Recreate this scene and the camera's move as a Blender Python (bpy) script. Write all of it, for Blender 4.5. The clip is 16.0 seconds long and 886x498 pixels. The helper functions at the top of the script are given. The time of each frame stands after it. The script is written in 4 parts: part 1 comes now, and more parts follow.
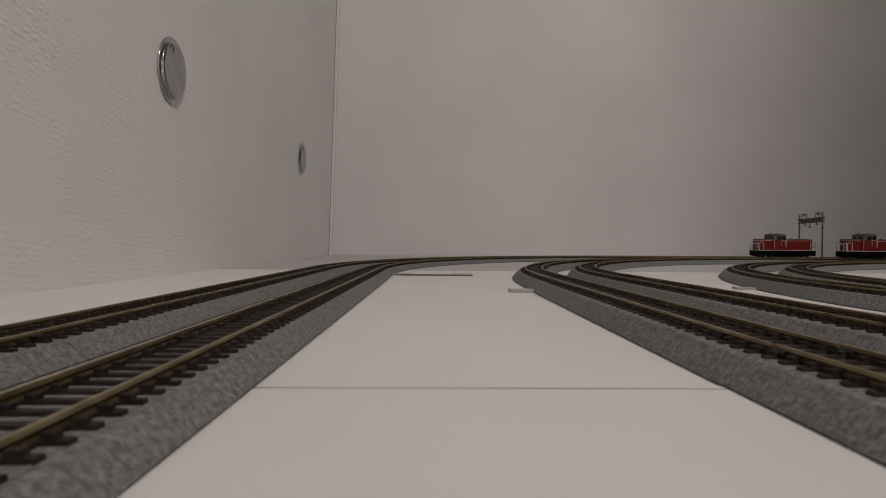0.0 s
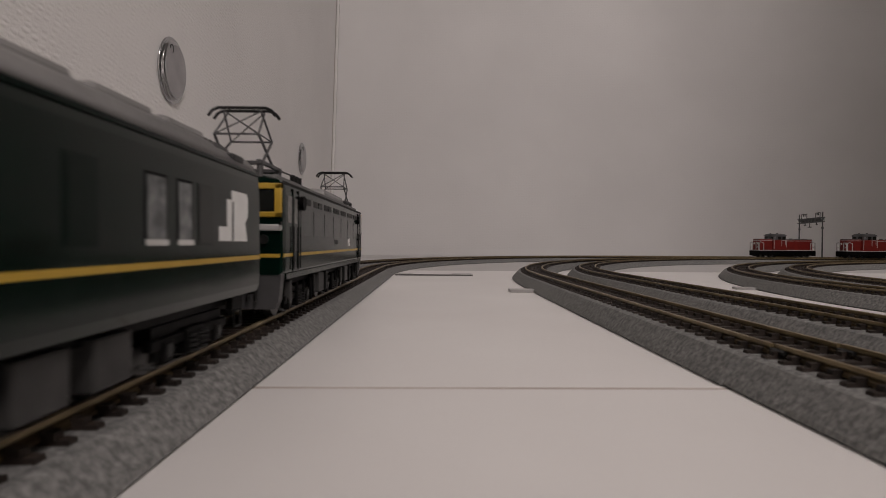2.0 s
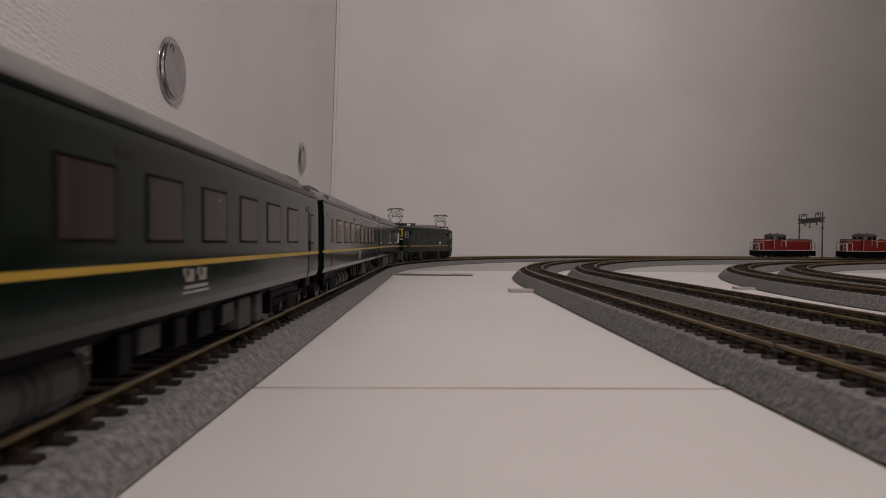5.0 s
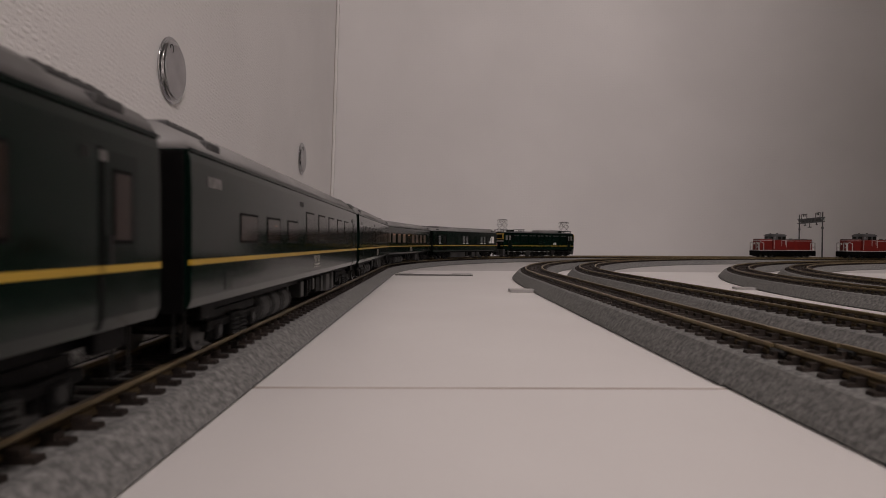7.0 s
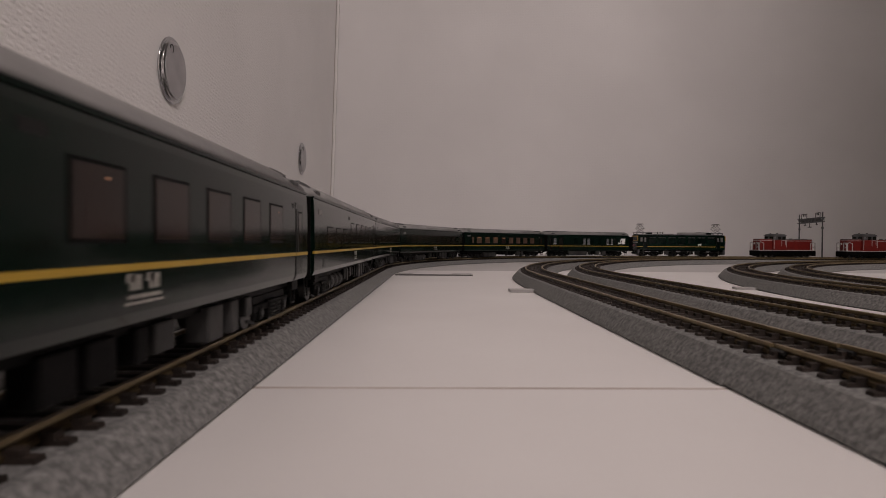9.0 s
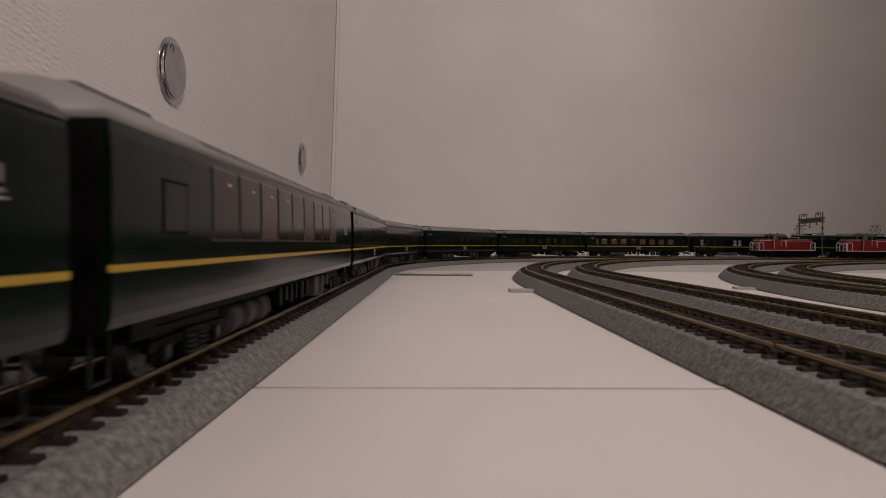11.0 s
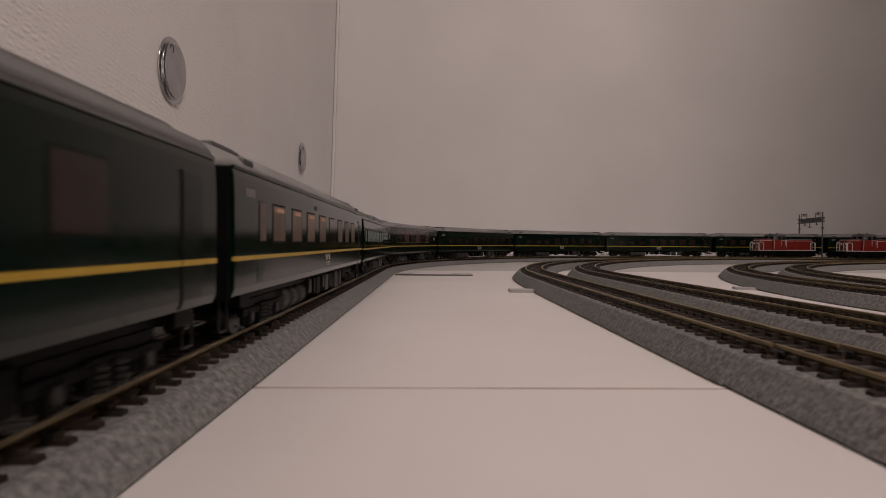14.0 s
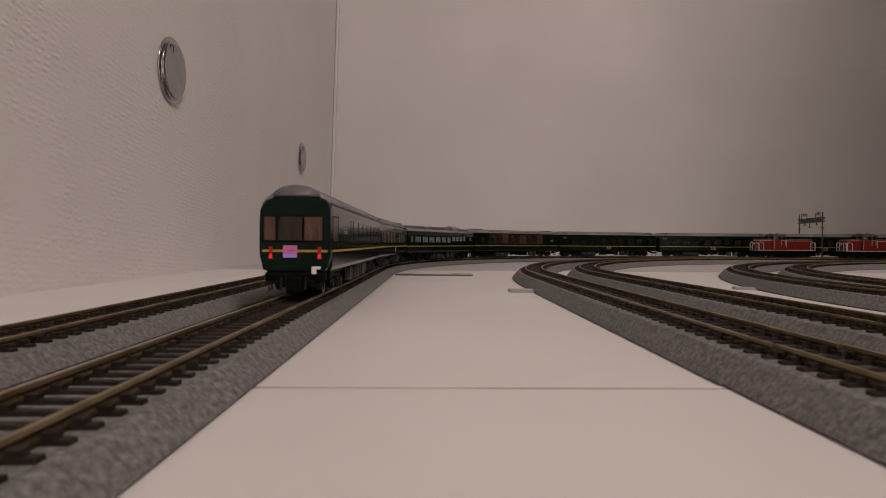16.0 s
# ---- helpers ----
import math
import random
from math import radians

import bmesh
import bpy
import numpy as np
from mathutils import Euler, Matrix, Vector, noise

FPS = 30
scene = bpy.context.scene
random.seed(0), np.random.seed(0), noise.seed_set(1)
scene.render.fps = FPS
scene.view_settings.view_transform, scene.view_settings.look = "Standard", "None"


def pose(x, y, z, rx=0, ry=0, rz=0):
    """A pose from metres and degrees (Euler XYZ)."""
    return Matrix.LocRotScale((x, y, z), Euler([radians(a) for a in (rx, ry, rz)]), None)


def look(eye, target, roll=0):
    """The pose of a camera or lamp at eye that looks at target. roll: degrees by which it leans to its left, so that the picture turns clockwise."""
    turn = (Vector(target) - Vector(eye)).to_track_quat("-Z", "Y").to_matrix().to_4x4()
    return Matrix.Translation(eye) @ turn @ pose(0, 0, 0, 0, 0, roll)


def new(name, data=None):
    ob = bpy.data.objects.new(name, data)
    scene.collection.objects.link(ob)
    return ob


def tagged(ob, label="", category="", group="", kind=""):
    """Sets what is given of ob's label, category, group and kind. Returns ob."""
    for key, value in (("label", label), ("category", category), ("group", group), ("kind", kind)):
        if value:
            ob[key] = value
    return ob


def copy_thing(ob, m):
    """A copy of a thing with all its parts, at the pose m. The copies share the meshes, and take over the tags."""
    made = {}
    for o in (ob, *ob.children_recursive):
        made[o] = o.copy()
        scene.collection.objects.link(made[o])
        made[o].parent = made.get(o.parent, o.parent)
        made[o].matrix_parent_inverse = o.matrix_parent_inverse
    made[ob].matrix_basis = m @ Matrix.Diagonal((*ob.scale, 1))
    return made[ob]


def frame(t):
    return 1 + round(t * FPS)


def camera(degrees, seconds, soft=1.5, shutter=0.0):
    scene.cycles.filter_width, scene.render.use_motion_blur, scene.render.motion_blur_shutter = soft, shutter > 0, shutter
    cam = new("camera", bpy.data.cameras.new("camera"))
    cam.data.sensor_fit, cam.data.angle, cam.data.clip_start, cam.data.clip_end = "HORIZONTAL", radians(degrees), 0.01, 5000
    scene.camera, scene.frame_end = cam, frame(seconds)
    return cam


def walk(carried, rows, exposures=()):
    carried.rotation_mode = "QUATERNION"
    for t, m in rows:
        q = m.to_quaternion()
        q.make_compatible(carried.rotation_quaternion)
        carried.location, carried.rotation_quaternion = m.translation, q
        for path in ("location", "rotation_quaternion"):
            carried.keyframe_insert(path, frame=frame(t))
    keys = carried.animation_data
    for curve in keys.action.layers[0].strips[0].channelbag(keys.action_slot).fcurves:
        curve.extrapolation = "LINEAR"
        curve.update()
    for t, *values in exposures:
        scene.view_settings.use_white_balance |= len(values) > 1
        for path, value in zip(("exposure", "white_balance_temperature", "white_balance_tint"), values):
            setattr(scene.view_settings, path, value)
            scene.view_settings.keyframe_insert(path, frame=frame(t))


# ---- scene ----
cam = camera(77.85, 16.0, soft=0.6, shutter=0.3)
cam.data.dof.use_dof, cam.data.dof.focus_distance, cam.data.dof.aperture_fstop = True, 0.4, 70.0
MM = 0.001
EYE = Vector((0.0, 0.0, 0.02036))
AIM = EYE + Vector((0.0174, 0.99979, -0.011))
VIEW = look(EYE, AIM, 0.424)
walk(cam, [(0.0, VIEW), (16.0, VIEW)], exposures=[(0.0, -0.08, 6500, 10), (1.0, 0.0, 6450, 11.3), (4.0, 0.0, 6540, 15.2), (9.0, 0.0, 6640, 18.2), (11.5, 0.0, 6960, 21.0), (15.0, 0.0, 7060, 21.0), (16.0, -0.05, 7100, 21)])

# ---- light: one warm ceiling lamp in a closed room ----
world = bpy.data.worlds.new("room_world")
scene.world = world
world.use_nodes = True
world.node_tree.nodes["Background"].inputs[0].default_value = (0.9, 0.95, 1.0, 1)
world.node_tree.nodes["Background"].inputs[1].default_value = 0.0


def ceiling_light(x, y, z, size, watts, colour):
    lamp = bpy.data.lights.new("ceiling_lamp_light", "AREA")
    lamp.shape, lamp.size, lamp.energy, lamp.color = "DISK", size, watts, colour
    ob = new("ceiling_lamp_light", lamp)
    ob.matrix_world = pose(x, y, z)
    return ob


ceiling_light(0.76, -1.0, 1.58, 0.55, 21.3, (1.0, 0.908, 0.872))


# ---- materials ----
def nodes_of(name):
    m = bpy.data.materials.new(name)
    m.use_nodes = True
    nt = m.node_tree
    return m, nt, nt.nodes["Principled BSDF"]


def surface(name, a, b, scale, rough=0.5, metal=0.0, bump=0.0, bump_scale=None, detail=4.0, stretch=(1, 1, 1), fine=None,
            depth=0.0002, spec=0.5, vary=0.0, coat=0.0, mottle=0.0):
    """Two-tone mottling at one scale, fine grain at another, with relief."""
    m, nt, bsdf = nodes_of(name)
    co = nt.nodes.new("ShaderNodeTexCoord")
    mp = nt.nodes.new("ShaderNodeMapping")
    mp.inputs["Scale"].default_value = stretch
    nt.links.new(co.outputs["Object"], mp.inputs["Vector"])
    n1 = nt.nodes.new("ShaderNodeTexNoise")
    n1.inputs["Scale"].default_value, n1.inputs["Detail"].default_value = scale, detail
    nt.links.new(mp.outputs[0], n1.inputs["Vector"])
    ramp = nt.nodes.new("ShaderNodeValToRGB")
    ramp.color_ramp.elements[0].position, ramp.color_ramp.elements[1].position = 0.35, 0.65
    ramp.color_ramp.elements[0].color, ramp.color_ramp.elements[1].color = (*a, 1), (*b, 1)
    nt.links.new(n1.outputs["Fac"], ramp.inputs["Fac"])
    colour = ramp.outputs["Color"]
    if vary:
        info = nt.nodes.new("ShaderNodeObjectInfo")
        rng = nt.nodes.new("ShaderNodeMapRange")
        rng.inputs["To Min"].default_value, rng.inputs["To Max"].default_value = 1 - vary, 1 + vary
        nt.links.new(info.outputs["Random"], rng.inputs["Value"])
        hsv = nt.nodes.new("ShaderNodeHueSaturation")
        nt.links.new(rng.outputs[0], hsv.inputs["Value"])
        nt.links.new(colour, hsv.inputs["Color"])
        colour = hsv.outputs["Color"]
    if mottle:
        n3 = nt.nodes.new("ShaderNodeTexNoise")
        n3.inputs["Scale"].default_value, n3.inputs["Detail"].default_value = mottle, 4.0
        nt.links.new(co.outputs["Object"], n3.inputs["Vector"])
        r3 = nt.nodes.new("ShaderNodeMapRange")
        r3.inputs["From Min"].default_value, r3.inputs["From Max"].default_value = 0.3, 0.7
        r3.inputs["To Min"].default_value, r3.inputs["To Max"].default_value = 0.78, 1.1
        nt.links.new(n3.outputs["Fac"], r3.inputs["Value"])
        hsv2 = nt.nodes.new("ShaderNodeHueSaturation")
        nt.links.new(r3.outputs[0], hsv2.inputs["Value"])
        nt.links.new(colour, hsv2.inputs["Color"])
        colour = hsv2.outputs["Color"]
    nt.links.new(colour, bsdf.inputs["Base Color"])
    n2 = nt.nodes.new("ShaderNodeTexNoise")
    n2.inputs["Scale"].default_value, n2.inputs["Detail"].default_value = fine or scale * 6, 3.0
    nt.links.new(mp.outputs[0], n2.inputs["Vector"])
    rr = nt.nodes.new("ShaderNodeMapRange")
    rr.inputs["To Min"].default_value, rr.inputs["To Max"].default_value = max(rough - 0.08, 0.02), min(rough + 0.08, 1)
    nt.links.new(n2.outputs["Fac"], rr.inputs["Value"])
    nt.links.new(rr.outputs[0], bsdf.inputs["Roughness"])
    bsdf.inputs["Metallic"].default_value = metal
    bsdf.inputs["Specular IOR Level"].default_value = spec
    bsdf.inputs["Coat Weight"].default_value = coat
    if bump:
        bp = nt.nodes.new("ShaderNodeBump")
        bp.inputs["Strength"].default_value, bp.inputs["Distance"].default_value = bump, depth
        nt.links.new(n2.outputs["Fac"], bp.inputs["Height"])
        nt.links.new(bp.outputs[0], bsdf.inputs["Normal"])
    return m


def glow(name, colour, strength, base=(0.2, 0.2, 0.2), patchy=0.0):
    m, nt, bsdf = nodes_of(name)
    bsdf.inputs["Base Color"].default_value = (*base, 1)
    bsdf.inputs["Roughness"].default_value = 0.3
    bsdf.inputs["Emission Color"].default_value = (*colour, 1)
    bsdf.inputs["Emission Strength"].default_value = strength
    if patchy:
        co = nt.nodes.new("ShaderNodeTexCoord")
        n = nt.nodes.new("ShaderNodeTexNoise")
        n.inputs["Scale"].default_value, n.inputs["Detail"].default_value = patchy, 3.0
        nt.links.new(co.outputs["Object"], n.inputs["Vector"])
        rng = nt.nodes.new("ShaderNodeMapRange")
        rng.inputs["From Min"].default_value, rng.inputs["From Max"].default_value = 0.42, 0.68
        rng.inputs["To Min"].default_value, rng.inputs["To Max"].default_value = 0.12 * strength, 2.2 * strength
        nt.links.new(n.outputs["Fac"], rng.inputs["Value"])
        nt.links.new(rng.outputs[0], bsdf.inputs["Emission Strength"])
    return m


def wallpaper(name, a, b, weave, relief, depth, threads):
    """Off-white vinyl paper: broken horizontal threads of a woven pattern over a slow mottling, with a finer grain."""
    m, nt, bsdf = nodes_of(name)
    co = nt.nodes.new("ShaderNodeTexCoord")

    def noise_at(stretch, detail, rough=0.5):
        mp = nt.nodes.new("ShaderNodeMapping")
        mp.inputs["Scale"].default_value = stretch
        nt.links.new(co.outputs["Object"], mp.inputs["Vector"])
        n = nt.nodes.new("ShaderNodeTexNoise")
        n.inputs["Scale"].default_value, n.inputs["Detail"].default_value, n.inputs["Roughness"].default_value = 1.0, detail, rough
        nt.links.new(mp.outputs[0], n.inputs["Vector"])
        return n.outputs["Fac"]

    def ranged(fac, lo, hi, to_lo, to_hi):
        r = nt.nodes.new("ShaderNodeMapRange")
        for key, value in (("From Min", lo), ("From Max", hi), ("To Min", to_lo), ("To Max", to_hi)):
            r.inputs[key].default_value = value
        nt.links.new(fac, r.inputs["Value"])
        return r.outputs[0]

    def maths(op, x, y):
        k = nt.nodes.new("ShaderNodeMath")
        k.operation = op
        nt.links.new(x, k.inputs[0])
        nt.links.new(y, k.inputs[1])
        return k.outputs[0]

    ramp = nt.nodes.new("ShaderNodeValToRGB")
    ramp.color_ramp.elements[0].position, ramp.color_ramp.elements[1].position = 0.35, 0.65
    ramp.color_ramp.elements[0].color, ramp.color_ramp.elements[1].color = (*a, 1), (*b, 1)
    nt.links.new(noise_at((6, 6, 6), 3.0), ramp.inputs["Fac"])
    nt.links.new(ramp.outputs[0], bsdf.inputs["Base Color"])
    cells = nt.nodes.new("ShaderNodeTexVoronoi")
    cells.inputs["Scale"].default_value, cells.inputs["Randomness"].default_value = 1.0, 0.42
    turn = nt.nodes.new("ShaderNodeMapping")
    turn.inputs["Scale"].default_value, turn.inputs["Rotation"].default_value = weave, (radians(9), 0, 0)
    nt.links.new(co.outputs["Object"], turn.inputs["Vector"])
    nt.links.new(turn.outputs[0], cells.inputs["Vector"])
    dashes = ranged(cells.outputs["Distance"], 0.2, 0.5, 1.0, 0.0)
    patches = ranged(noise_at((28, 28, 28), 2.0), 0.35, 0.62, 0.25, 1.0)
    grain = ranged(noise_at((threads, threads, threads), 2.0), 0.3, 0.7, 0.0, 0.35)
    bp = nt.nodes.new("ShaderNodeBump")
    bp.inputs["Strength"].default_value, bp.inputs["Distance"].default_value = relief, depth
    nt.links.new(maths("ADD", maths("MULTIPLY", dashes, patches), grain), bp.inputs["Height"])
    nt.links.new(bp.outputs[0], bsdf.inputs["Normal"])
    bsdf.inputs["Roughness"].default_value = 0.5
    bsdf.inputs["Specular IOR Level"].default_value = 0.4
    return m


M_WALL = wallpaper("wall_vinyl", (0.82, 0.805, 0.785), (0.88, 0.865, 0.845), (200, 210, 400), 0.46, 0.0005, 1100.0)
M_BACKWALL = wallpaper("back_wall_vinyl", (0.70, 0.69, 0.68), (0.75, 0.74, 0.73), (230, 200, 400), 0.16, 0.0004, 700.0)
M_TRIM = surface("glossy_white_plastic", (0.74, 0.73, 0.71), (0.80, 0.79, 0.77), 30.0, 0.2)
M_PAINT = surface("white_paint", (0.70, 0.69, 0.67), (0.76, 0.75, 0.73), 9.0, 0.6, bump=0.1)
M_BOARD = surface("white_board", (0.735, 0.715, 0.695), (0.785, 0.77, 0.75), 14.0, 0.42, bump=0.05, fine=900.0, mottle=0.0)
M_GREYBOARD = surface("grey_board", (0.50, 0.485, 0.475), (0.56, 0.545, 0.53), 10.0, 0.55, bump=0.05, fine=700.0, spec=0.3)
M_SEAM = surface("brown_seam", (0.42, 0.36, 0.32), (0.62, 0.57, 0.53), 25.0, 0.8)
M_BALLAST = surface("grey_ballast", (0.138, 0.139, 0.134), (0.25, 0.25, 0.24), 1300.0, 0.95, bump=0.3, fine=1900.0, depth=0.0003, detail=3.0, spec=0.15, mottle=800.0)
M_SLEEPER = surface("brown_sleeper", (0.015, 0.011, 0.009), (0.032, 0.023, 0.018), 700.0, 0.6, bump=0.2, vary=0.3, spec=0.3)
M_RAILSIDE = surface("dark_brown_rail_side", (0.050, 0.035, 0.018), (0.105, 0.076, 0.040), 300.0, 0.5, 0.2, spec=0.3)
M_RAIL = surface("tarnished_rail", (0.17, 0.125, 0.062), (0.30, 0.235, 0.13), 160.0, 0.38, 0.5, fine=900.0)
M_GREEN = surface("dark_green_paint", (0.0014, 0.0072, 0.0046), (0.0019, 0.0088, 0.0056), 60.0, 0.12, bump=0.006, fine=1500.0, spec=0.29)
M_GREEN_DARK = surface("deep_green_paint", (0.0012, 0.0062, 0.004), (0.0017, 0.0077, 0.005), 60.0, 0.18, spec=0.2)
M_LOCO = surface("deep_locomotive_green", (0.0014, 0.0088, 0.0056), (0.0020, 0.0108, 0.0068), 60.0, 0.16, bump=0.006, fine=1500.0, spec=0.14)
M_YELLOW = surface("yellow_band", (0.42, 0.265, 0.028), (0.48, 0.31, 0.04), 200.0, 0.4)
M_ROOF = surface("silver_grey_roof", (0.19, 0.187, 0.183), (0.245, 0.24, 0.235), 80.0, 0.45, bump=0.05, fine=900.0, spec=0.35)
M_ROOFGREY = surface("mid_grey_roof", (0.10, 0.10, 0.10), (0.15, 0.15, 0.15), 90.0, 0.5)
M_ROOFDARK = surface("dark_roof_plastic", (0.03, 0.03, 0.03), (0.06, 0.06, 0.06), 200.0, 0.5)
M_BLACK = surface("black_underframe", (0.0022, 0.0022, 0.0022), (0.0055, 0.005, 0.005), 300.0, 0.5, bump=0.1, spec=0.06)
M_UNDER = surface("worn_grey_plastic", (0.026, 0.0255, 0.025), (0.048, 0.047, 0.0455), 200.0, 0.55, spec=0.25)
M_DARKGREY = surface("grey_plastic", (0.008, 0.008, 0.008), (0.016, 0.016, 0.015), 200.0, 0.4, spec=0.2)
M_SILVER = surface("silver_print", (0.50, 0.49, 0.47), (0.58, 0.57, 0.55), 300.0, 0.35)
M_PALE = surface("pale_curtained_pane", (0.07, 0.075, 0.077), (0.19, 0.20, 0.20), 500.0, 0.2)
M_SKIRT = surface("grey_skirt", (0.05, 0.0495, 0.05), (0.075, 0.0735, 0.0745), 120.0, 0.5, spec=0.3)
M_LINE = surface("thin_white_line", (0.40, 0.39, 0.38), (0.50, 0.49, 0.48), 300.0, 0.5)
M_CREST = surface("worn_silver_print", (0.19, 0.18, 0.16), (0.32, 0.305, 0.27), 900.0, 0.4)
M_WHEEL = surface("dark_wheel_metal", (0.05, 0.05, 0.05), (0.10, 0.095, 0.09), 200.0, 0.4, 0.8)
M_WHITE = surface("white_print", (0.72, 0.72, 0.70), (0.78, 0.78, 0.76), 300.0, 0.5)
M_RED = surface("red_paint", (0.14, 0.009, 0.0065), (0.175, 0.0125, 0.0085), 150.0, 0.38, spec=0.35)
M_CHROME = surface("chrome", (0.42, 0.42, 0.43), (0.50, 0.50, 0.51), 40.0, 0.1, 1.0)
M_STEEL = surface("dull_steel", (0.42, 0.41, 0.42), (0.50, 0.49, 0.50), 60.0, 0.42, 0.9)
M_GREYMETAL = surface("grey_painted_metal", (0.055, 0.055, 0.056), (0.09, 0.09, 0.09), 200.0, 0.5)
M_GLASS = surface("smoked_glazing", (0.010, 0.011, 0.010), (0.016, 0.017, 0.015), 100.0, 0.1, spec=0.25)
M_CURTAIN = surface("brown_curtain", (0.05, 0.025, 0.016), (0.10, 0.048, 0.03), 500.0, 0.25, stretch=(4, 1, 0.2))
M_CURTAIN_DIM = surface("dim_brown_interior", (0.013, 0.008, 0.0062), (0.034, 0.020, 0.015), 350.0, 0.12, stretch=(3, 1, 0.3), spec=0.35)
M_CREAM = glow("lit_pale_curtain", (0.62, 0.88, 0.72), 0.03, (0.16, 0.19, 0.16))
M_TAPE = surface("grey_tape", (0.30, 0.29, 0.28), (0.38, 0.37, 0.36), 200.0, 0.3)
M_DARKEDGE = surface("dark_edge", (0.05, 0.045, 0.04), (0.09, 0.08, 0.07), 300.0, 0.7)
M_TAIL = glow("red_tail_light", (1.0, 0.008, 0.02), 0.085, (0.25, 0.0, 0.0))
M_TAILCORE = glow("bright_red_lamp", (1.0, 0.05, 0.06), 0.5, (0.4, 0.0, 0.0))
M_PLATE = surface("worn_pale_plate", (0.07, 0.066, 0.063), (0.20, 0.19, 0.18), 900.0, 0.35)
M_SIGN = glow("lit_tail_sign", (0.62, 0.10, 0.30), 0.19, (0.4, 0.12, 0.25))
M_SIGNBLUE = glow("lit_blue_band", (0.25, 0.22, 0.9), 0.28, (0.2, 0.2, 0.5))
M_WARM = glow("warm_lit_compartment", (1.0, 0.48, 0.25), 0.014, (0.05, 0.03, 0.02), 260.0)
M_WINDOWGLOW = glow("warm_window_glow", (1.0, 0.46, 0.20), 0.17, (0.12, 0.06, 0.04))
M_COOLBLUE = glow("blue_white_lit_kitchen", (0.6, 0.9, 1.0), 0.06, (0.09, 0.12, 0.13), 300.0)
M_COOL = glow("white_lit_saloon", (0.70, 0.95, 0.88), 0.042, (0.05, 0.06, 0.06), 330.0)


# ---- mesh helpers (millimetres in, metres out) ----
def part(name, bm, material, parent=None, label="", smooth=False):
    me = bpy.data.meshes.new(name)
    bmesh.ops.recalc_face_normals(bm, faces=bm.faces[:])
    bm.to_mesh(me)
    bm.free()
    for v in me.vertices:
        v.co *= MM
    me.materials.append(material)
    if smooth:
        for f in me.polygons:
            f.use_smooth = True
    ob = new(name, me)
    if parent:
        ob.parent = parent
    if label:
        ob["label"] = label
    return ob


def box(bm, x0, x1, y0, y1, z0, z1, bev=0.0):
    res = bmesh.ops.create_cube(bm, size=1.0)
    vs = res["verts"]
    for v in vs:
        v.co = Vector((x0 + (v.co.x + 0.5) * (x1 - x0), y0 + (v.co.y + 0.5) * (y1 - y0), z0 + (v.co.z + 0.5) * (z1 - z0)))
    if bev:
        es = list({e for v in vs for e in v.link_edges})
        bmesh.ops.bevel(bm, geom=es, offset=bev, segments=2, affect="EDGES", profile=0.5)
    return bm


def boxed(x0, x1, y0, y1, z0, z1, bev=0.0):
    return box(bmesh.new(), x0, x1, y0, y1, z0, z1, bev)


def rod(bm, a, b, r, seg=8):
    a, b = Vector(a), Vector(b)
    d = b - a
    m = Matrix.Translation((a + b) / 2) @ d.to_track_quat("Z", "Y").to_matrix().to_4x4()
    bmesh.ops.create_cone(bm, cap_ends=True, segments=seg, radius1=r, radius2=r, depth=d.length, matrix=m)
    return bm


def sweep(bm, profile, stations, closed=True, caps=True):
    """profile: (side, up) pairs; stations: (origin, side vector, up vector)."""
    rings = []
    for o, s, u in stations:
        rings.append([bm.verts.new(o + s * a + u * b) for a, b in profile])
    n = len(profile)
    for r0, r1 in zip(rings, rings[1:]):
        for i in range(n if closed else n - 1):
            j = (i + 1) % n
            bm.faces.new((r0[i], r0[j], r1[j], r1[i]))
    if caps and closed:
        bm.faces.new(rings[0])
        bm.faces.new(rings[-1][::-1])
    return bm


def extrude_x(bm, profile, x0, x1):
    """profile in (y, z) swept along x."""
    return sweep(bm, profile, [(Vector((x, 0, 0)), Vector((0, 1, 0)), Vector((0, 0, 1))) for x in (x0, x1)])


def empty(name):
    return new(name, None)


# ---- the room ----
def slab(name, x0, x1, y0, y1, z0, z1, material, label, category, kind="structure", bev=0.0):
    ob = part(name, boxed(x0, x1, y0, y1, z0, z1, bev), material)
    return tagged(ob, label, category, kind=kind)


BACK_Y = 872.0
LEFT_FAR_X = -165.4
LEFT_NEAR_X = -153.0
RIGHT_X, REAR_Y, TOP_Z, FLOOR_Z = 2300.0, -2300.0, 1700.0, -700.0

slab("floor", -260, RIGHT_X, REAR_Y, BACK_Y + 10, FLOOR_Z - 40, FLOOR_Z, surface("brown_floor", (0.20, 0.13, 0.08), (0.28, 0.19, 0.12), 5.0, 0.4, stretch=(1, 8, 1)),
     "brown wooden floor under the layout table", "floor")
slab("ceiling", -400, RIGHT_X + 60, REAR_Y - 60, BACK_Y + 80, TOP_Z, TOP_Z + 50, M_PAINT, "plain white painted ceiling above the table", "ceiling")
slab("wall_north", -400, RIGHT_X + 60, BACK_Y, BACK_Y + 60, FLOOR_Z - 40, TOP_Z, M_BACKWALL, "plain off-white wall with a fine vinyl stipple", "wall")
slab("wall_east", RIGHT_X, RIGHT_X + 60, REAR_Y, BACK_Y, FLOOR_Z - 40, TOP_Z, M_PAINT, "plain painted wall closing the room", "wall")
# unseen wall added to keep lamp light off the back wall's right side
slab("shade_wall", 622, RIGHT_X, -30, 0, 0.2, TOP_Z, M_PAINT, "unseen painted wall added to shade the right of the back wall", "wall")
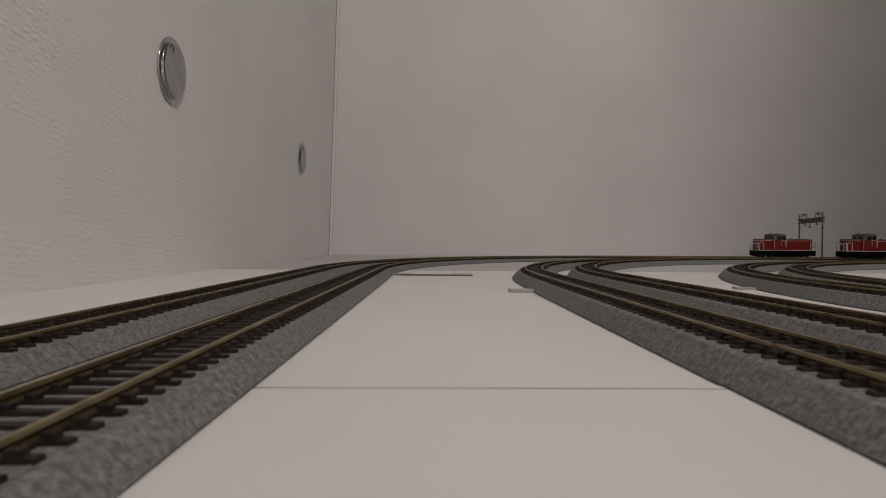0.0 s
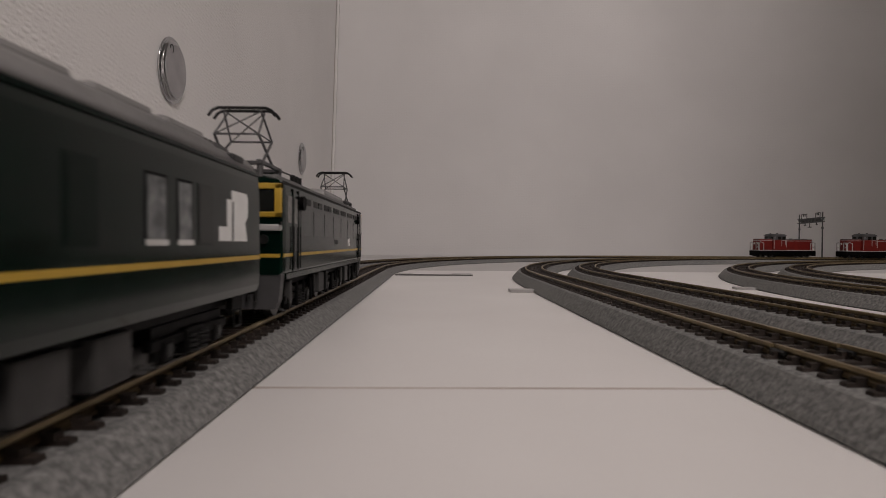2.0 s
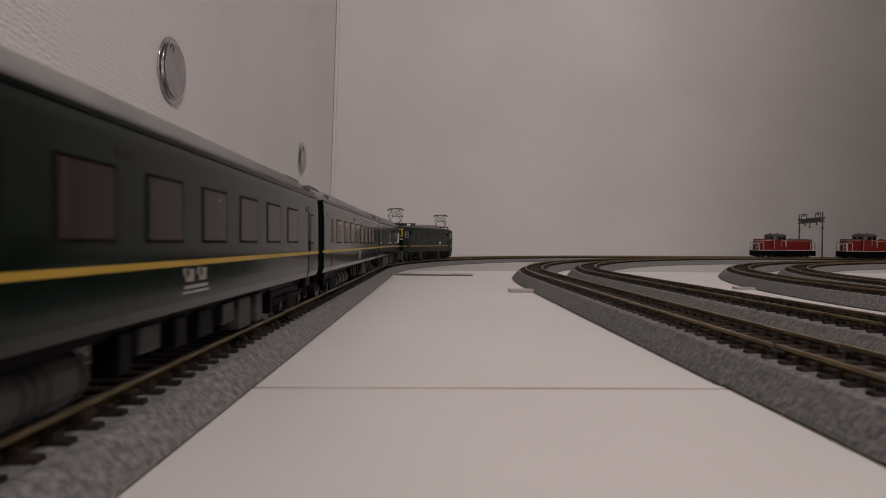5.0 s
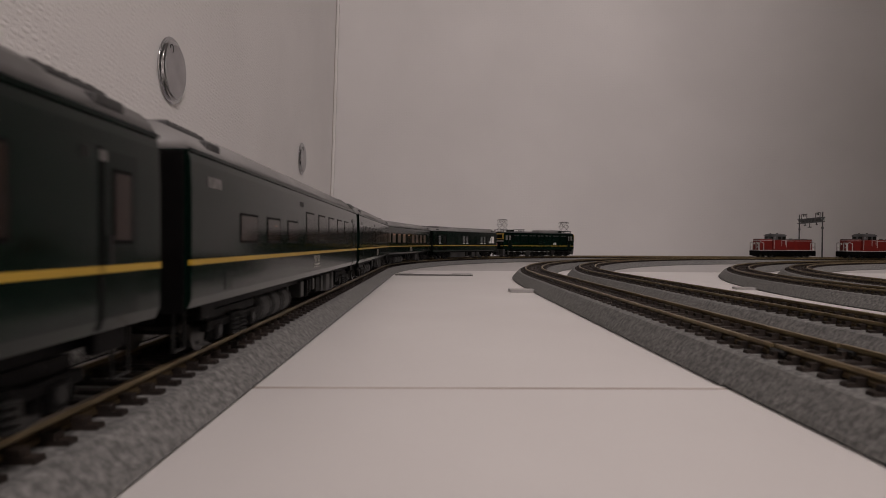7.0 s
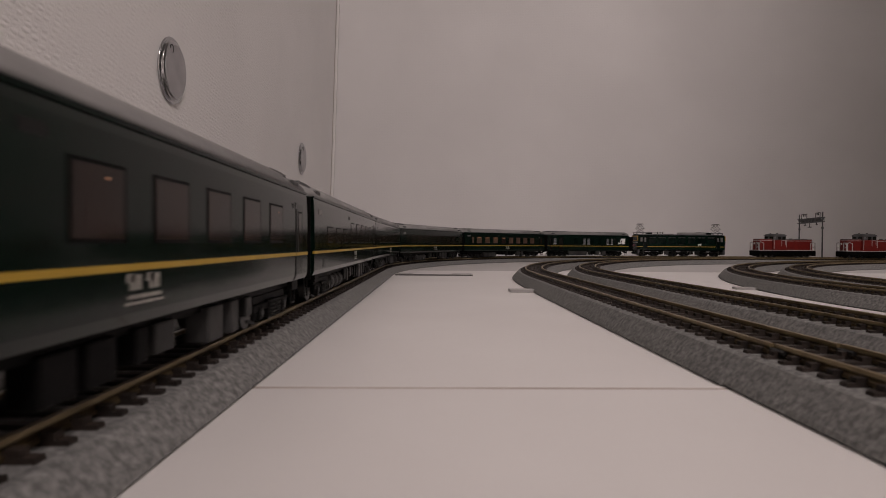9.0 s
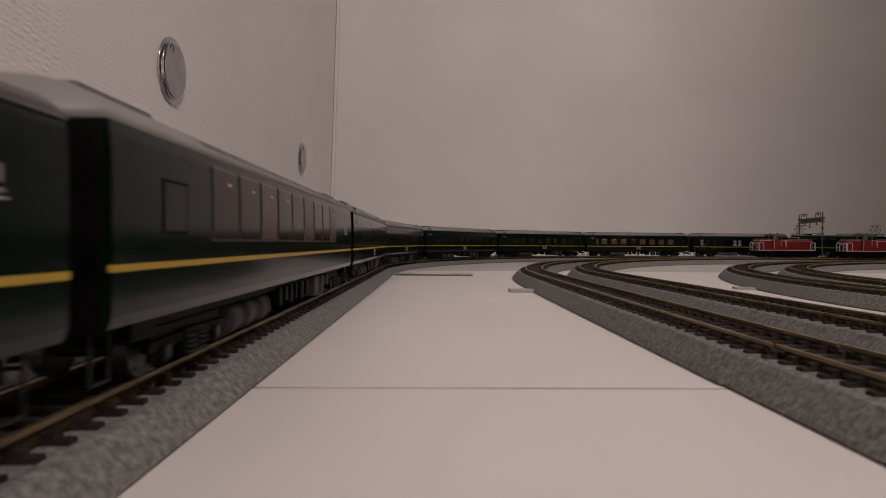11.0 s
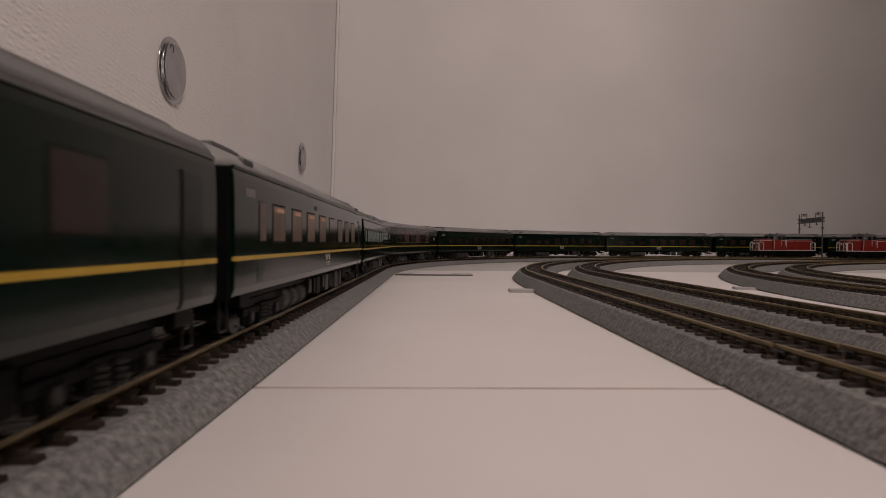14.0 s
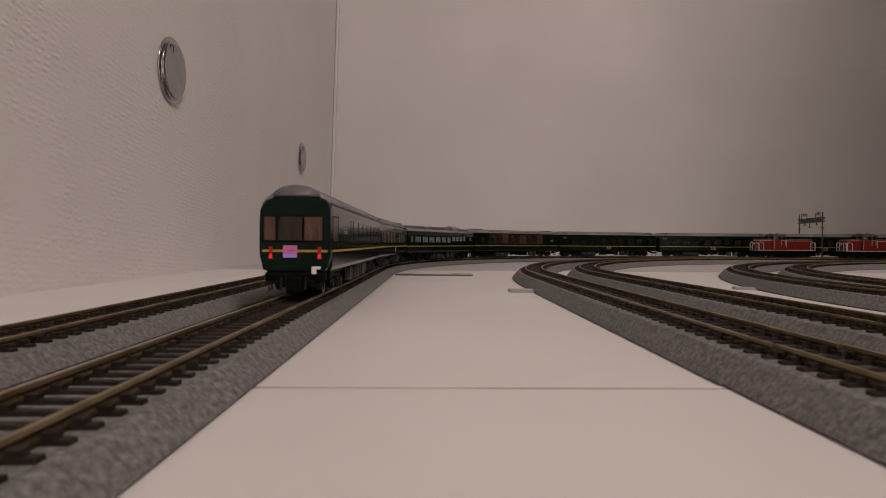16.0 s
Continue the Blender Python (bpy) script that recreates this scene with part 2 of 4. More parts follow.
slab("wall_south", -400, RIGHT_X + 60, REAR_Y - 60, REAR_Y, FLOOR_Z - 40, TOP_Z, M_PAINT, "plain painted wall closing the room", "wall")

# the textured wall beside the tracks: very slightly off square and leaning in
WALL_TURN = math.atan2(LEFT_FAR_X - LEFT_NEAR_X, BACK_Y)
LEAN = radians(1.5)
wall_m = Matrix.Translation((LEFT_FAR_X * MM, BACK_Y * MM, 0)) @ Matrix.Rotation(-WALL_TURN, 4, "Z") @ Matrix.Rotation(LEAN, 4, "Y")
west = part("wall_west", boxed(-60, 0, -(BACK_Y - REAR_Y) - 20, 0, FLOOR_Z - 60, TOP_Z + 20), M_WALL)
west.matrix_world = wall_m
tagged(west, "off-white wall covered with coarse woven-look vinyl paper", "wall", kind="structure")

trim = part("trim", boxed(0.3, 5.0, -5.4, -0.4, -2, TOP_Z - 60, 1.6), M_TRIM)
trim.matrix_world = wall_m
tagged(trim, "thin white corner strip between the two walls", "corner strip", kind="structure")


groove = part("trim", boxed(0.05, 0.5, -6.1, -5.5, -2, TOP_Z - 60), M_SEAM)
groove.matrix_world = wall_m
tagged(groove, "narrow dark joint beside the corner strip", "corner strip", kind="structure")


# ---- the table: white boards laid on a grey table top ----
SEAM_Y = 404.0
slab("table_top", -175, 1500, -1700, BACK_Y - 1, -22, -1.2, M_GREYBOARD, "light grey table top carrying the railway layout", "table top")
near_board = slab("white_board", -156, 1500, -1700, 76.4, -1.2, 0, M_BOARD, "smooth white board lying under the tracks", "board", "thing", 0.15)
mid_board = slab("white_board", -159, 1500, 77.3, SEAM_Y, -1.2, 0, M_BOARD, "smooth white board lying under the tracks", "board", "thing", 0.15)
far_board = slab("grey_board", -163, 1500, SEAM_Y + 0.5, BACK_Y - 1.5, -1.2, 0, M_GREYBOARD, "smooth pale grey board under the far curves", "board", "thing", 0.15)
for b in (near_board, mid_board, far_board):
    b["group"] = "boards on the table"


# ---- tracks ----
RAIL_Z = 5.4
PITCH = 33.0
BED = [(-12.1, 0), (-12.5, 0.4), (-12.2, 0.9), (-9.2, 3.42), (-8.5, 3.62), (8.5, 3.62), (9.2, 3.42), (12.2, 0.9), (12.5, 0.4), (12.1, 0)]
RAIL = [(-0.16, 4.75), (-0.34, 4.92), (-0.32, 5.4), (0.32, 5.4), (0.34, 4.92), (0.16, 4.75)]
WEB = [(-0.6, 3.9), (-0.6, 4.3), (-0.15, 4.42), (-0.15, 4.78), (0.15, 4.78), (0.15, 4.42), (0.6, 4.3), (0.6, 3.9)]
TIE_STEP = 3.76


def sleeper_mesh():
    bm = box(bmesh.new(), -7.8, 7.8, -0.66, 0.66, 3.2, 4.08, 0.0)
    for v in bm.verts:
        if v.co.z > 3.9:
            v.co.x *= 0.985
            v.co.y *= 0.86
    for sx in (-4.75, 4.75):
        box(bm, sx - 1.8, sx - 0.55, -0.55, 0.55, 4.04, 4.68)
        box(bm, sx + 0.55, sx + 1.8, -0.55, 0.55, 4.04, 4.68)
    me = bpy.data.meshes.new("sleeper")
    bmesh.ops.recalc_face_normals(bm, faces=bm.faces[:])
    bm.to_mesh(me)
    bm.free()
    for v in me.vertices:
        v.co *= MM
    me.materials.append(M_SLEEPER)
    return me


SLEEPER = sleeper_mesh()


def arc_stations(length, radius, gap=0.15):
    """Stations of a section that starts at the origin along +y and, with a radius, bends to +x."""
    n = 2 if not radius else max(4, int(length / 9))
    out = []
    for i in range(n + 1):
        s = gap + (length - 2 * gap) * i / n
        if radius:
            a = s / radius
            o, side = Vector((radius - radius * math.cos(a), radius * math.sin(a), 0)), Vector((math.cos(a), -math.sin(a), 0))
        else:
            o, side = Vector((0, s, 0)), Vector((1, 0, 0))
        out.append((o, side, Vector((0, 0, 1))))
    return out


def track_section(length, radius=0.0, lift=0.0):
    track = empty("track_section")
    st = arc_stations(length, radius)
    part("roadbed", sweep(bmesh.new(), [(a, b + lift if b > 1 else b) for a, b in BED], st), M_BALLAST, track, "grey moulded ballast roadbed")
    for off in (-4.86, 4.86):
        prof = [(a + off, b + lift) for a, b in RAIL]
        rail = part("rail", sweep(bmesh.new(), prof, st), M_RAIL, track, "tarnished brown metal rail")
        part("rail_foot", sweep(bmesh.new(), [(a + off, b + lift) for a, b in WEB], st), M_RAILSIDE, rail, "dark brown rail web and foot")
    joints = bmesh.new()
    for off in (-4.86, 4.86):
        o, side, up = st[-1]
        fwd = Vector((-side.y, side.x, 0))
        c = o + side * off
        for k in (-1, 1):
            a = c + side * (k * 0.75) + Vector((0, 0, 4.55 + lift))
            rod(joints, a - fwd * 3.2, a - fwd * 0.1, 0.36, 6)
    part("rail_joiner", joints, M_DARKGREY, track, "grey rail joiners at the section end")
    n = max(1, round(length / TIE_STEP))
    for i in range(n):
        s = (i + 0.5) * length / n
        ob = new("sleeper", SLEEPER)
        if radius:
            a = s / radius
            ob.matrix_basis = Matrix.Translation((MM * (radius - radius * math.cos(a)), MM * radius * math.sin(a), lift * MM)) @ Matrix.Rotation(-a, 4, "Z")
        else:
            ob.matrix_basis = Matrix.Translation((0, s * MM, lift * MM))
        ob.parent = track
    kind = "curved" if radius else "straight"
    return tagged(track, "%s model railway track with brown sleepers on grey ballast" % kind, "model track", "track sections of the layout")


SECTIONS = {}


def lay_section(length, radius, m, lift):
    key = (length, radius, lift)
    if key not in SECTIONS:
        SECTIONS[key] = track_section(length, radius, lift)
        SECTIONS[key].matrix_basis = m
        return SECTIONS[key]
    return copy_thing(SECTIONS[key], m)


def lay_track(x, y0, radius, near_cuts, far_to, shifts=(0.0, 0.0, 0.0, 0.0), lift=0.0):
    """A line of sections: straight pieces along y up to y0, a quarter turn to +x, straight pieces along x."""
    cuts = near_cuts + [y0]
    for a, b, dx in zip(cuts, cuts[1:], shifts):
        lay_section(round(b - a, 2), 0.0, pose((x + dx) * MM, a * MM, 0), lift)
    quarter = radius * math.pi / 2
    for k in (0, 1):
        a = k * math.pi / 4
        m = Matrix.Translation((MM * (x + radius - radius * math.cos(a)), MM * (y0 + radius * math.sin(a)), 0)) @ Matrix.Rotation(-a, 4, "Z")
        lay_section(round(quarter / 2, 3), radius, m, lift)
    fx = x + radius
    while fx < far_to:
        lay_section(248.0, 0.0, pose(fx * MM, (y0 + radius) * MM, 0, 0, 0, -90), lift)
        fx += 248.0


TRAIN_X, TRAIN_Y0, TRAIN_R = -37.2, 340.4, 348.0
LINE2_X, LINE2_Y0 = 54.5, 262.0
LINE3_X, LINE3_Y0 = 151.0, 167.0
TALL = 0.85


def build_tracks():
    lay_track(TRAIN_X - PITCH, TRAIN_Y0, TRAIN_R + PITCH, [-1643.6, -1395.6, -1147.6, -899.6, -651.6, -403.6, -155.6, 92.4], 1300, (0.0,) * 8)
    lay_track(TRAIN_X, TRAIN_Y0, TRAIN_R, [-1643.6, -1395.6, -1147.6, -899.6, -651.6, -403.6, -155.6, 92.4], 1300, (0.0,) * 8)
    lay_track(LINE2_X, LINE2_Y0, 381.0, [-170.0, 78.0, 222.0], 900, (-0.3, -0.7, -0.3), TALL)
    lay_track(LINE2_X + PITCH, LINE2_Y0, 348.0, [-170.0, 78.0, 200.0], 900, lift=TALL)
    lay_track(LINE3_X, LINE3_Y0, 381.0, [-329.0, -81.0], 900, lift=TALL)
    lay_track(LINE3_X + PITCH, LINE3_Y0, 348.0, [-329.0, -81.0], 900, lift=TALL)


build_tracks()


# ---- vehicles: x runs to the front, z from the rail head ----
def wheelset(bm, x, r=2.85):
    for y in (-4.4, 4.4):
        rod(bm, (x, y - 0.8, r), (x, y + 0.8, r), r, 16)
    rod(bm, (x, -4, r), (x, 4, r), 0.7, 8)


def bogie(thing, x, wheelbase=14.0, half=7.2, axles=2, r=2.85):
    bm = bmesh.new()
    ext = wheelbase / 2 + 3.4
    for y in (-1, 1):
        yo = y * half
        box(bm, x - ext, x + ext, yo - 0.55, yo + 0.55, 3.1, 4.3, 0.2)
        box(bm, x - 2.6, x + 2.6, yo - 0.75, yo + 0.75, 1.5, 4.6, 0.25)
        for k in range(axles):
            ax = x - wheelbase / 2 + wheelbase * k / (axles - 1)
            box(bm, ax - 1.2, ax + 1.2, yo - 0.8, yo + 0.8, 1.6, 3.9, 0.3)
            for dx in (-2.0, 2.0):
                rod(bm, (ax + dx, yo, 1.9), (ax + dx, yo, 3.6), 0.55, 8)
    box(bm, x - ext + 1, x + ext - 1, -half, half, 3.6, 5.6)
    b = part("bogie", bm, M_BLACK, thing, "black plastic bogie frame")
    for y in (-half, half):
        for k in range(axles):
            ax = x - wheelbase / 2 + wheelbase * k / (axles - 1)
            part("axle_cap", rod(bmesh.new(), (ax, y - 0.95, r), (ax, y + 0.95, r), 0.75, 10), M_DARKGREY, b, "", False)
        for dx in (-1.5, 1.5):
            sp = bmesh.new()
            for q in range(4):
                rod(sp, (x + dx, y * 1.12, 1.7 + 0.62 * q), (x + dx, y * 1.12, 2.05 + 0.62 * q), 0.72, 10)
            part("spring", sp, M_DARKGREY, b, "dark coil spring")
        part("brake_rod", rod(bmesh.new(), (x - ext - 1.5, y * 0.98, 2.0), (x - ext + 2.0, y * 0.98, 1.2), 0.3, 6), M_UNDER, b)
    for k in range(axles):
        ax = x - wheelbase / 2 + wheelbase * k / (axles - 1)
        w = bmesh.new()
        wheelset(w, ax, r)
        part("wheelset", w, M_WHEEL, b, "dark metal wheelset")
    return b


def coupler(thing, x, sign):
    bm = box(bmesh.new(), min(x, x + sign * 3.6), max(x, x + sign * 3.6), -0.7, 0.7, 4.0, 5.2, 0.2)
    box(bm, min(x + sign * 2.4, x + sign * 4.0), max(x + sign * 2.4, x + sign * 4.0), -1.6, 1.6, 3.6, 5.6, 0.3)
    part("coupler", bm, M_BLACK, thing)


SIDE = [(-9.15, 7.2), (-9.58, 8.3), (-9.65, 13.0), (-9.6, 21.0), (-9.45, 24.2), (-9.2, 25.5)]
CROWN = [(-9.2, 25.5), (-8.7, 26.6), (-7.6, 27.7), (-5.6, 28.6), (-3.0, 29.1), (0, 29.3)]


def mirrored(pts):
    return pts + [(-a, b) for a, b in reversed(pts) if a != 0]


def side_x(z):
    for (y0, z0), (y1, z1) in zip(SIDE + CROWN[1:], SIDE[1:] + CROWN[1:]):
        if z0 <= z <= z1:
            return y0 + (y1 - y0) * (z - z0) / max(z1 - z0, 1e-6)
    return -9.6


def side_window(thing, x0, x1, z0, z1, material, frame_mat=None, proud=0.0, label=""):
    """A framed pane let into both sides of the body."""
    for sg in (-1, 1):
        fr, pn = bmesh.new(), bmesh.new()
        zs = [z0 + (z1 - z0) * k / 4 for k in range(5)]
        for bm, a, b, grow, out in ((fr, x0, x1, 0.35, 0.07), (pn, x0, x1, 0.0, 0.12)):
            zz = [zs[0] - grow] + zs[1:-1] + [zs[-1] + grow]
            cols = []
            for x in (a - grow, b + grow):
                cols.append([bm.verts.new((x, sg * (-side_x(z) + out + proud), z)) for z in zz] +
                            [bm.verts.new((x, sg * (-side_x(z) - 0.5), z)) for z in reversed(zz)])
            n = len(cols[0])
            for i in range(n):
                j = (i + 1) % n
                bm.faces.new((cols[0][i], cols[0][j], cols[1][j], cols[1][i]))
            bm.faces.new(cols[0])
            bm.faces.new(cols[1][::-1])
        w = part("window", fr, frame_mat or M_BLACK, thing)
        part("pane", pn, material, w, label)


def side_plate(thing, name, x0, x1, z0, z1, material, out=0.06, label="", sides=(-1, 1)):
    """A thin plate on the body side that follows its curve from z0 to z1."""
    zs = [z0] + [z for _, z in SIDE if z0 < z < z1] + [z1]
    for sg in sides:
        prof = [(-side_x(z) + out, z) for z in zs] + [(-side_x(z) - 0.4, z) for z in reversed(zs)]
        bm = extrude_x(bmesh.new(), [(sg * a, b) for a, b in prof], x0, x1)
        part(name, bm, material, thing, label)


def crest(thing, x, z, s=1.0):
    """Two winged shapes over bars, in silver print."""
    bm = bmesh.new()
    for sg in (-1, 1):
        y = sg * (-side_x(z) + 0.03)
        for dx in (-2.6, 0.9):
            box(bm, x + dx * s, x + (dx + 1.9) * s, y - 0.06, y + 0.06, z + 0.2 * s, z + 1.6 * s)
            box(bm, x + (dx - 0.5) * s, x + (dx + 0.8) * s, y - 0.06, y + 0.06, z + 0.9 * s, z + 1.7 * s)
        box(bm, x - 2.9 * s, x + 3.1 * s, y - 0.06, y + 0.06, z - 0.6 * s, z - 0.25 * s)
        box(bm, x - 3.4 * s, x + 3.5 * s, y - 0.06, y + 0.06, z - 1.15 * s, z - 0.9 * s)
    part("crest", bm, M_CREST, thing, "silver printed crest with winged shapes")


def body_shell(thing, half, cut=0.0, raised=True, low=1.0, gutter=True):
    """Sides, roof and waist band; low below 1 squeezes what lies above the windows."""
    def squeezed(pts):
        return [(a, 21.0 + (b - 21.0) * low if b > 21.0 else b) for a, b in pts]

    bm = extrude_x(bmesh.new(), mirrored(squeezed(SIDE)), -half + cut, half)
    part("body", bm, M_GREEN, thing, "glossy dark green side panels")
    prof = mirrored(squeezed(CROWN))
    part("roof", extrude_x(bmesh.new(), prof, -half + cut, half), M_ROOF, thing, "silver-grey smooth roof", True)
    if raised:
        skin = mirrored([(-9.25, 25.7), (-8.95, 26.5), (-8.1, 27.75), (-6.1, 28.9), (-3.2, 29.7), (0, 29.95)])
        part("roof_panel", extrude_x(bmesh.new(), skin, -half + 15.5, half - 14.5), M_ROOF, thing, "raised silver-grey middle of the roof", True)
        for x0, x1 in ((-half + cut + 2.5, -half + 13.5), (half - 12.5, half - 2.0)):
            unit = box(bmesh.new(), x0, x1, -5.6, 5.6, 28.0, 29.35, 0.5)
            for k in range(5):
                x = x0 + 1.2 + (x1 - x0 - 3.4) * k / 4
                box(unit, x, x + 1.0, -5.0, 5.0, 29.2, 29.6, 0.1)
            part("roof_grille", unit, M_ROOFDARK, thing, "dark slotted ventilation grille on the low roof end")
            part("drain_box", boxed((x0 + x1) / 2 - 2.2, (x0 + x1) / 2 + 2.2, -8.9, -7.0, 26.4, 27.5, 0.3), M_ROOFDARK, thing)
    eave = 21.0 + 4.25 * low
    for sg in (-1, 1):
        if gutter:
            part("gutter", boxed(-half + cut, half, sg * 9.3 - 0.18, sg * 9.3 + 0.18, eave, eave + 0.4), M_GREEN_DARK if raised else M_ROOFGREY, thing)
    band = 12.2 if low == 1.0 else 11.95
    side_plate(thing, "yellow_band", -half + cut - 0.02, half + 0.02, band, band + 0.65, M_YELLOW, 0.06, "yellow waist band")


def coach_ends(thing, half, rear_gangway=True, top=25.3):
    for sg in (-1, 1):
        if sg < 0 and not rear_gangway:
            continue
        x = sg * half
        bm = box(bmesh.new(), min(x, x + sg * 1.7), max(x, x + sg * 1.7), -3.6, 3.6, 6.0, 22.5, 0.4)
        part("gangway", bm, M_BLACK, thing, "black corridor bellows")
        # black sheet over the green end puts the gap's shade into its colour
        bm = box(bmesh.new(), min(x, x + sg * 0.3), max(x, x + sg * 0.3), -8.8, 8.8, 6.6, top, 0.1)
        part("end_shade", bm, M_BLACK, thing)
    for sg in (-1, 1):
        if sg > 0 or rear_gangway:
            coupler(thing, sg * half, sg)


def underfloor(thing, half, seed, tanks=(84.0, 104.0), boxes=((44.0, 49.0), (38.0, 41.0))):
    """Equipment under the floor; places counted from the coach's front."""
    rnd = random.Random(seed)
    part("underframe", boxed(-half + 4, half - 4, -7.2, 7.2, 5.8, 7.7), M_BLACK, thing)
    taken = [(a - 1.0, b + 1.0) for a, b in boxes]
    if tanks:
        taken.append((tanks[0] - 1.0, tanks[1] + 1.0))
    for sg in (-1, 1):
        if tanks:
            step = (tanks[1] - tanks[0]) / 3
            for k in range(3):
                x = half - tanks[0] - step * (k + 1)
                tank = rod(bmesh.new(), (x + 0.5, sg * 5.4, 3.4), (x + step - 0.5, sg * 5.4, 3.4), 2.55, 16)
                rod(tank, (x + 0.2, sg * 5.4, 3.4), (x + step - 0.2, sg * 5.4, 3.4), 2.0, 16)
                t = part("air_tank", tank, M_UNDER, thing, "grey air tank")
                for dx in (1.3, step - 1.3):
                    part("tank_strap", rod(bmesh.new(), (x + dx - 0.22, sg * 5.4, 3.4), (x + dx + 0.22, sg * 5.4, 3.4), 2.68, 16), M_DARKGREY, t)
        for a, b in boxes:
            e = part("equipment_box", boxed(half - b, half - a, sg * 6.5 - 1.7, sg * 6.5 + 1.4, 1.7, 6.4, 0.25), M_UNDER, thing, "worn grey equipment box")
            for z in (2.5, 5.0):
                part("box_rib", boxed(half - b + 0.3, half - a - 0.3, sg * 7.9 - 0.1, sg * 7.9 + 0.16, z, z + 0.35), M_DARKGREY, e)
        d = 31.0
        while d < 2 * half - 33:
            w = rnd.choice((1.4, 2.2, 3.0, 4.5))
            if not any(a - w < d < b for a, b in taken):
                low = rnd.uniform(1.8, 3.6)
                mat = rnd.choice((M_BLACK, M_BLACK, M_DARKGREY))
                part("equipment_box", boxed(half - d - w, half - d, sg * 6.3 - 1.6, sg * 6.3 + 1.2, low, 6.2, 0.25), mat, thing)
            d += w + rnd.uniform(0.8, 3.5)
        for e in (-1, 1):
            part("step", boxed(e * (half - 7) - 2.2, e * (half - 7) + 2.2, sg * 8.2 - 0.5, sg * 8.2 + 0.5, 5.2, 7.3, 0.15), M_BLACK, thing)
            frame_bm = bmesh.new()
            for dx in (-1.4, 1.4):
                rod(frame_bm, (e * (half - 2.5) + dx, sg * 7.0, 2.0), (e * (half - 2.5) + dx, sg * 7.0, 6.4), 0.2, 6)
            rod(frame_bm, (e * (half - 2.5) - 1.4, sg * 7.0, 2.0), (e * (half - 2.5) + 1.4, sg * 7.0, 2.0), 0.2, 6)
            part("step_iron", frame_bm, M_DARKGREY, thing)


def roof_vents(thing, spots, w=5.2, h=29.3, length=7.0):
    for x in spots:
        bm = box(bmesh.new(), x - length / 2, x + length / 2, -w, w, 27.4, h + 0.9, 0.7)
        part("roof_unit", bm, M_ROOFGREY, thing, "grey roof ventilation unit")


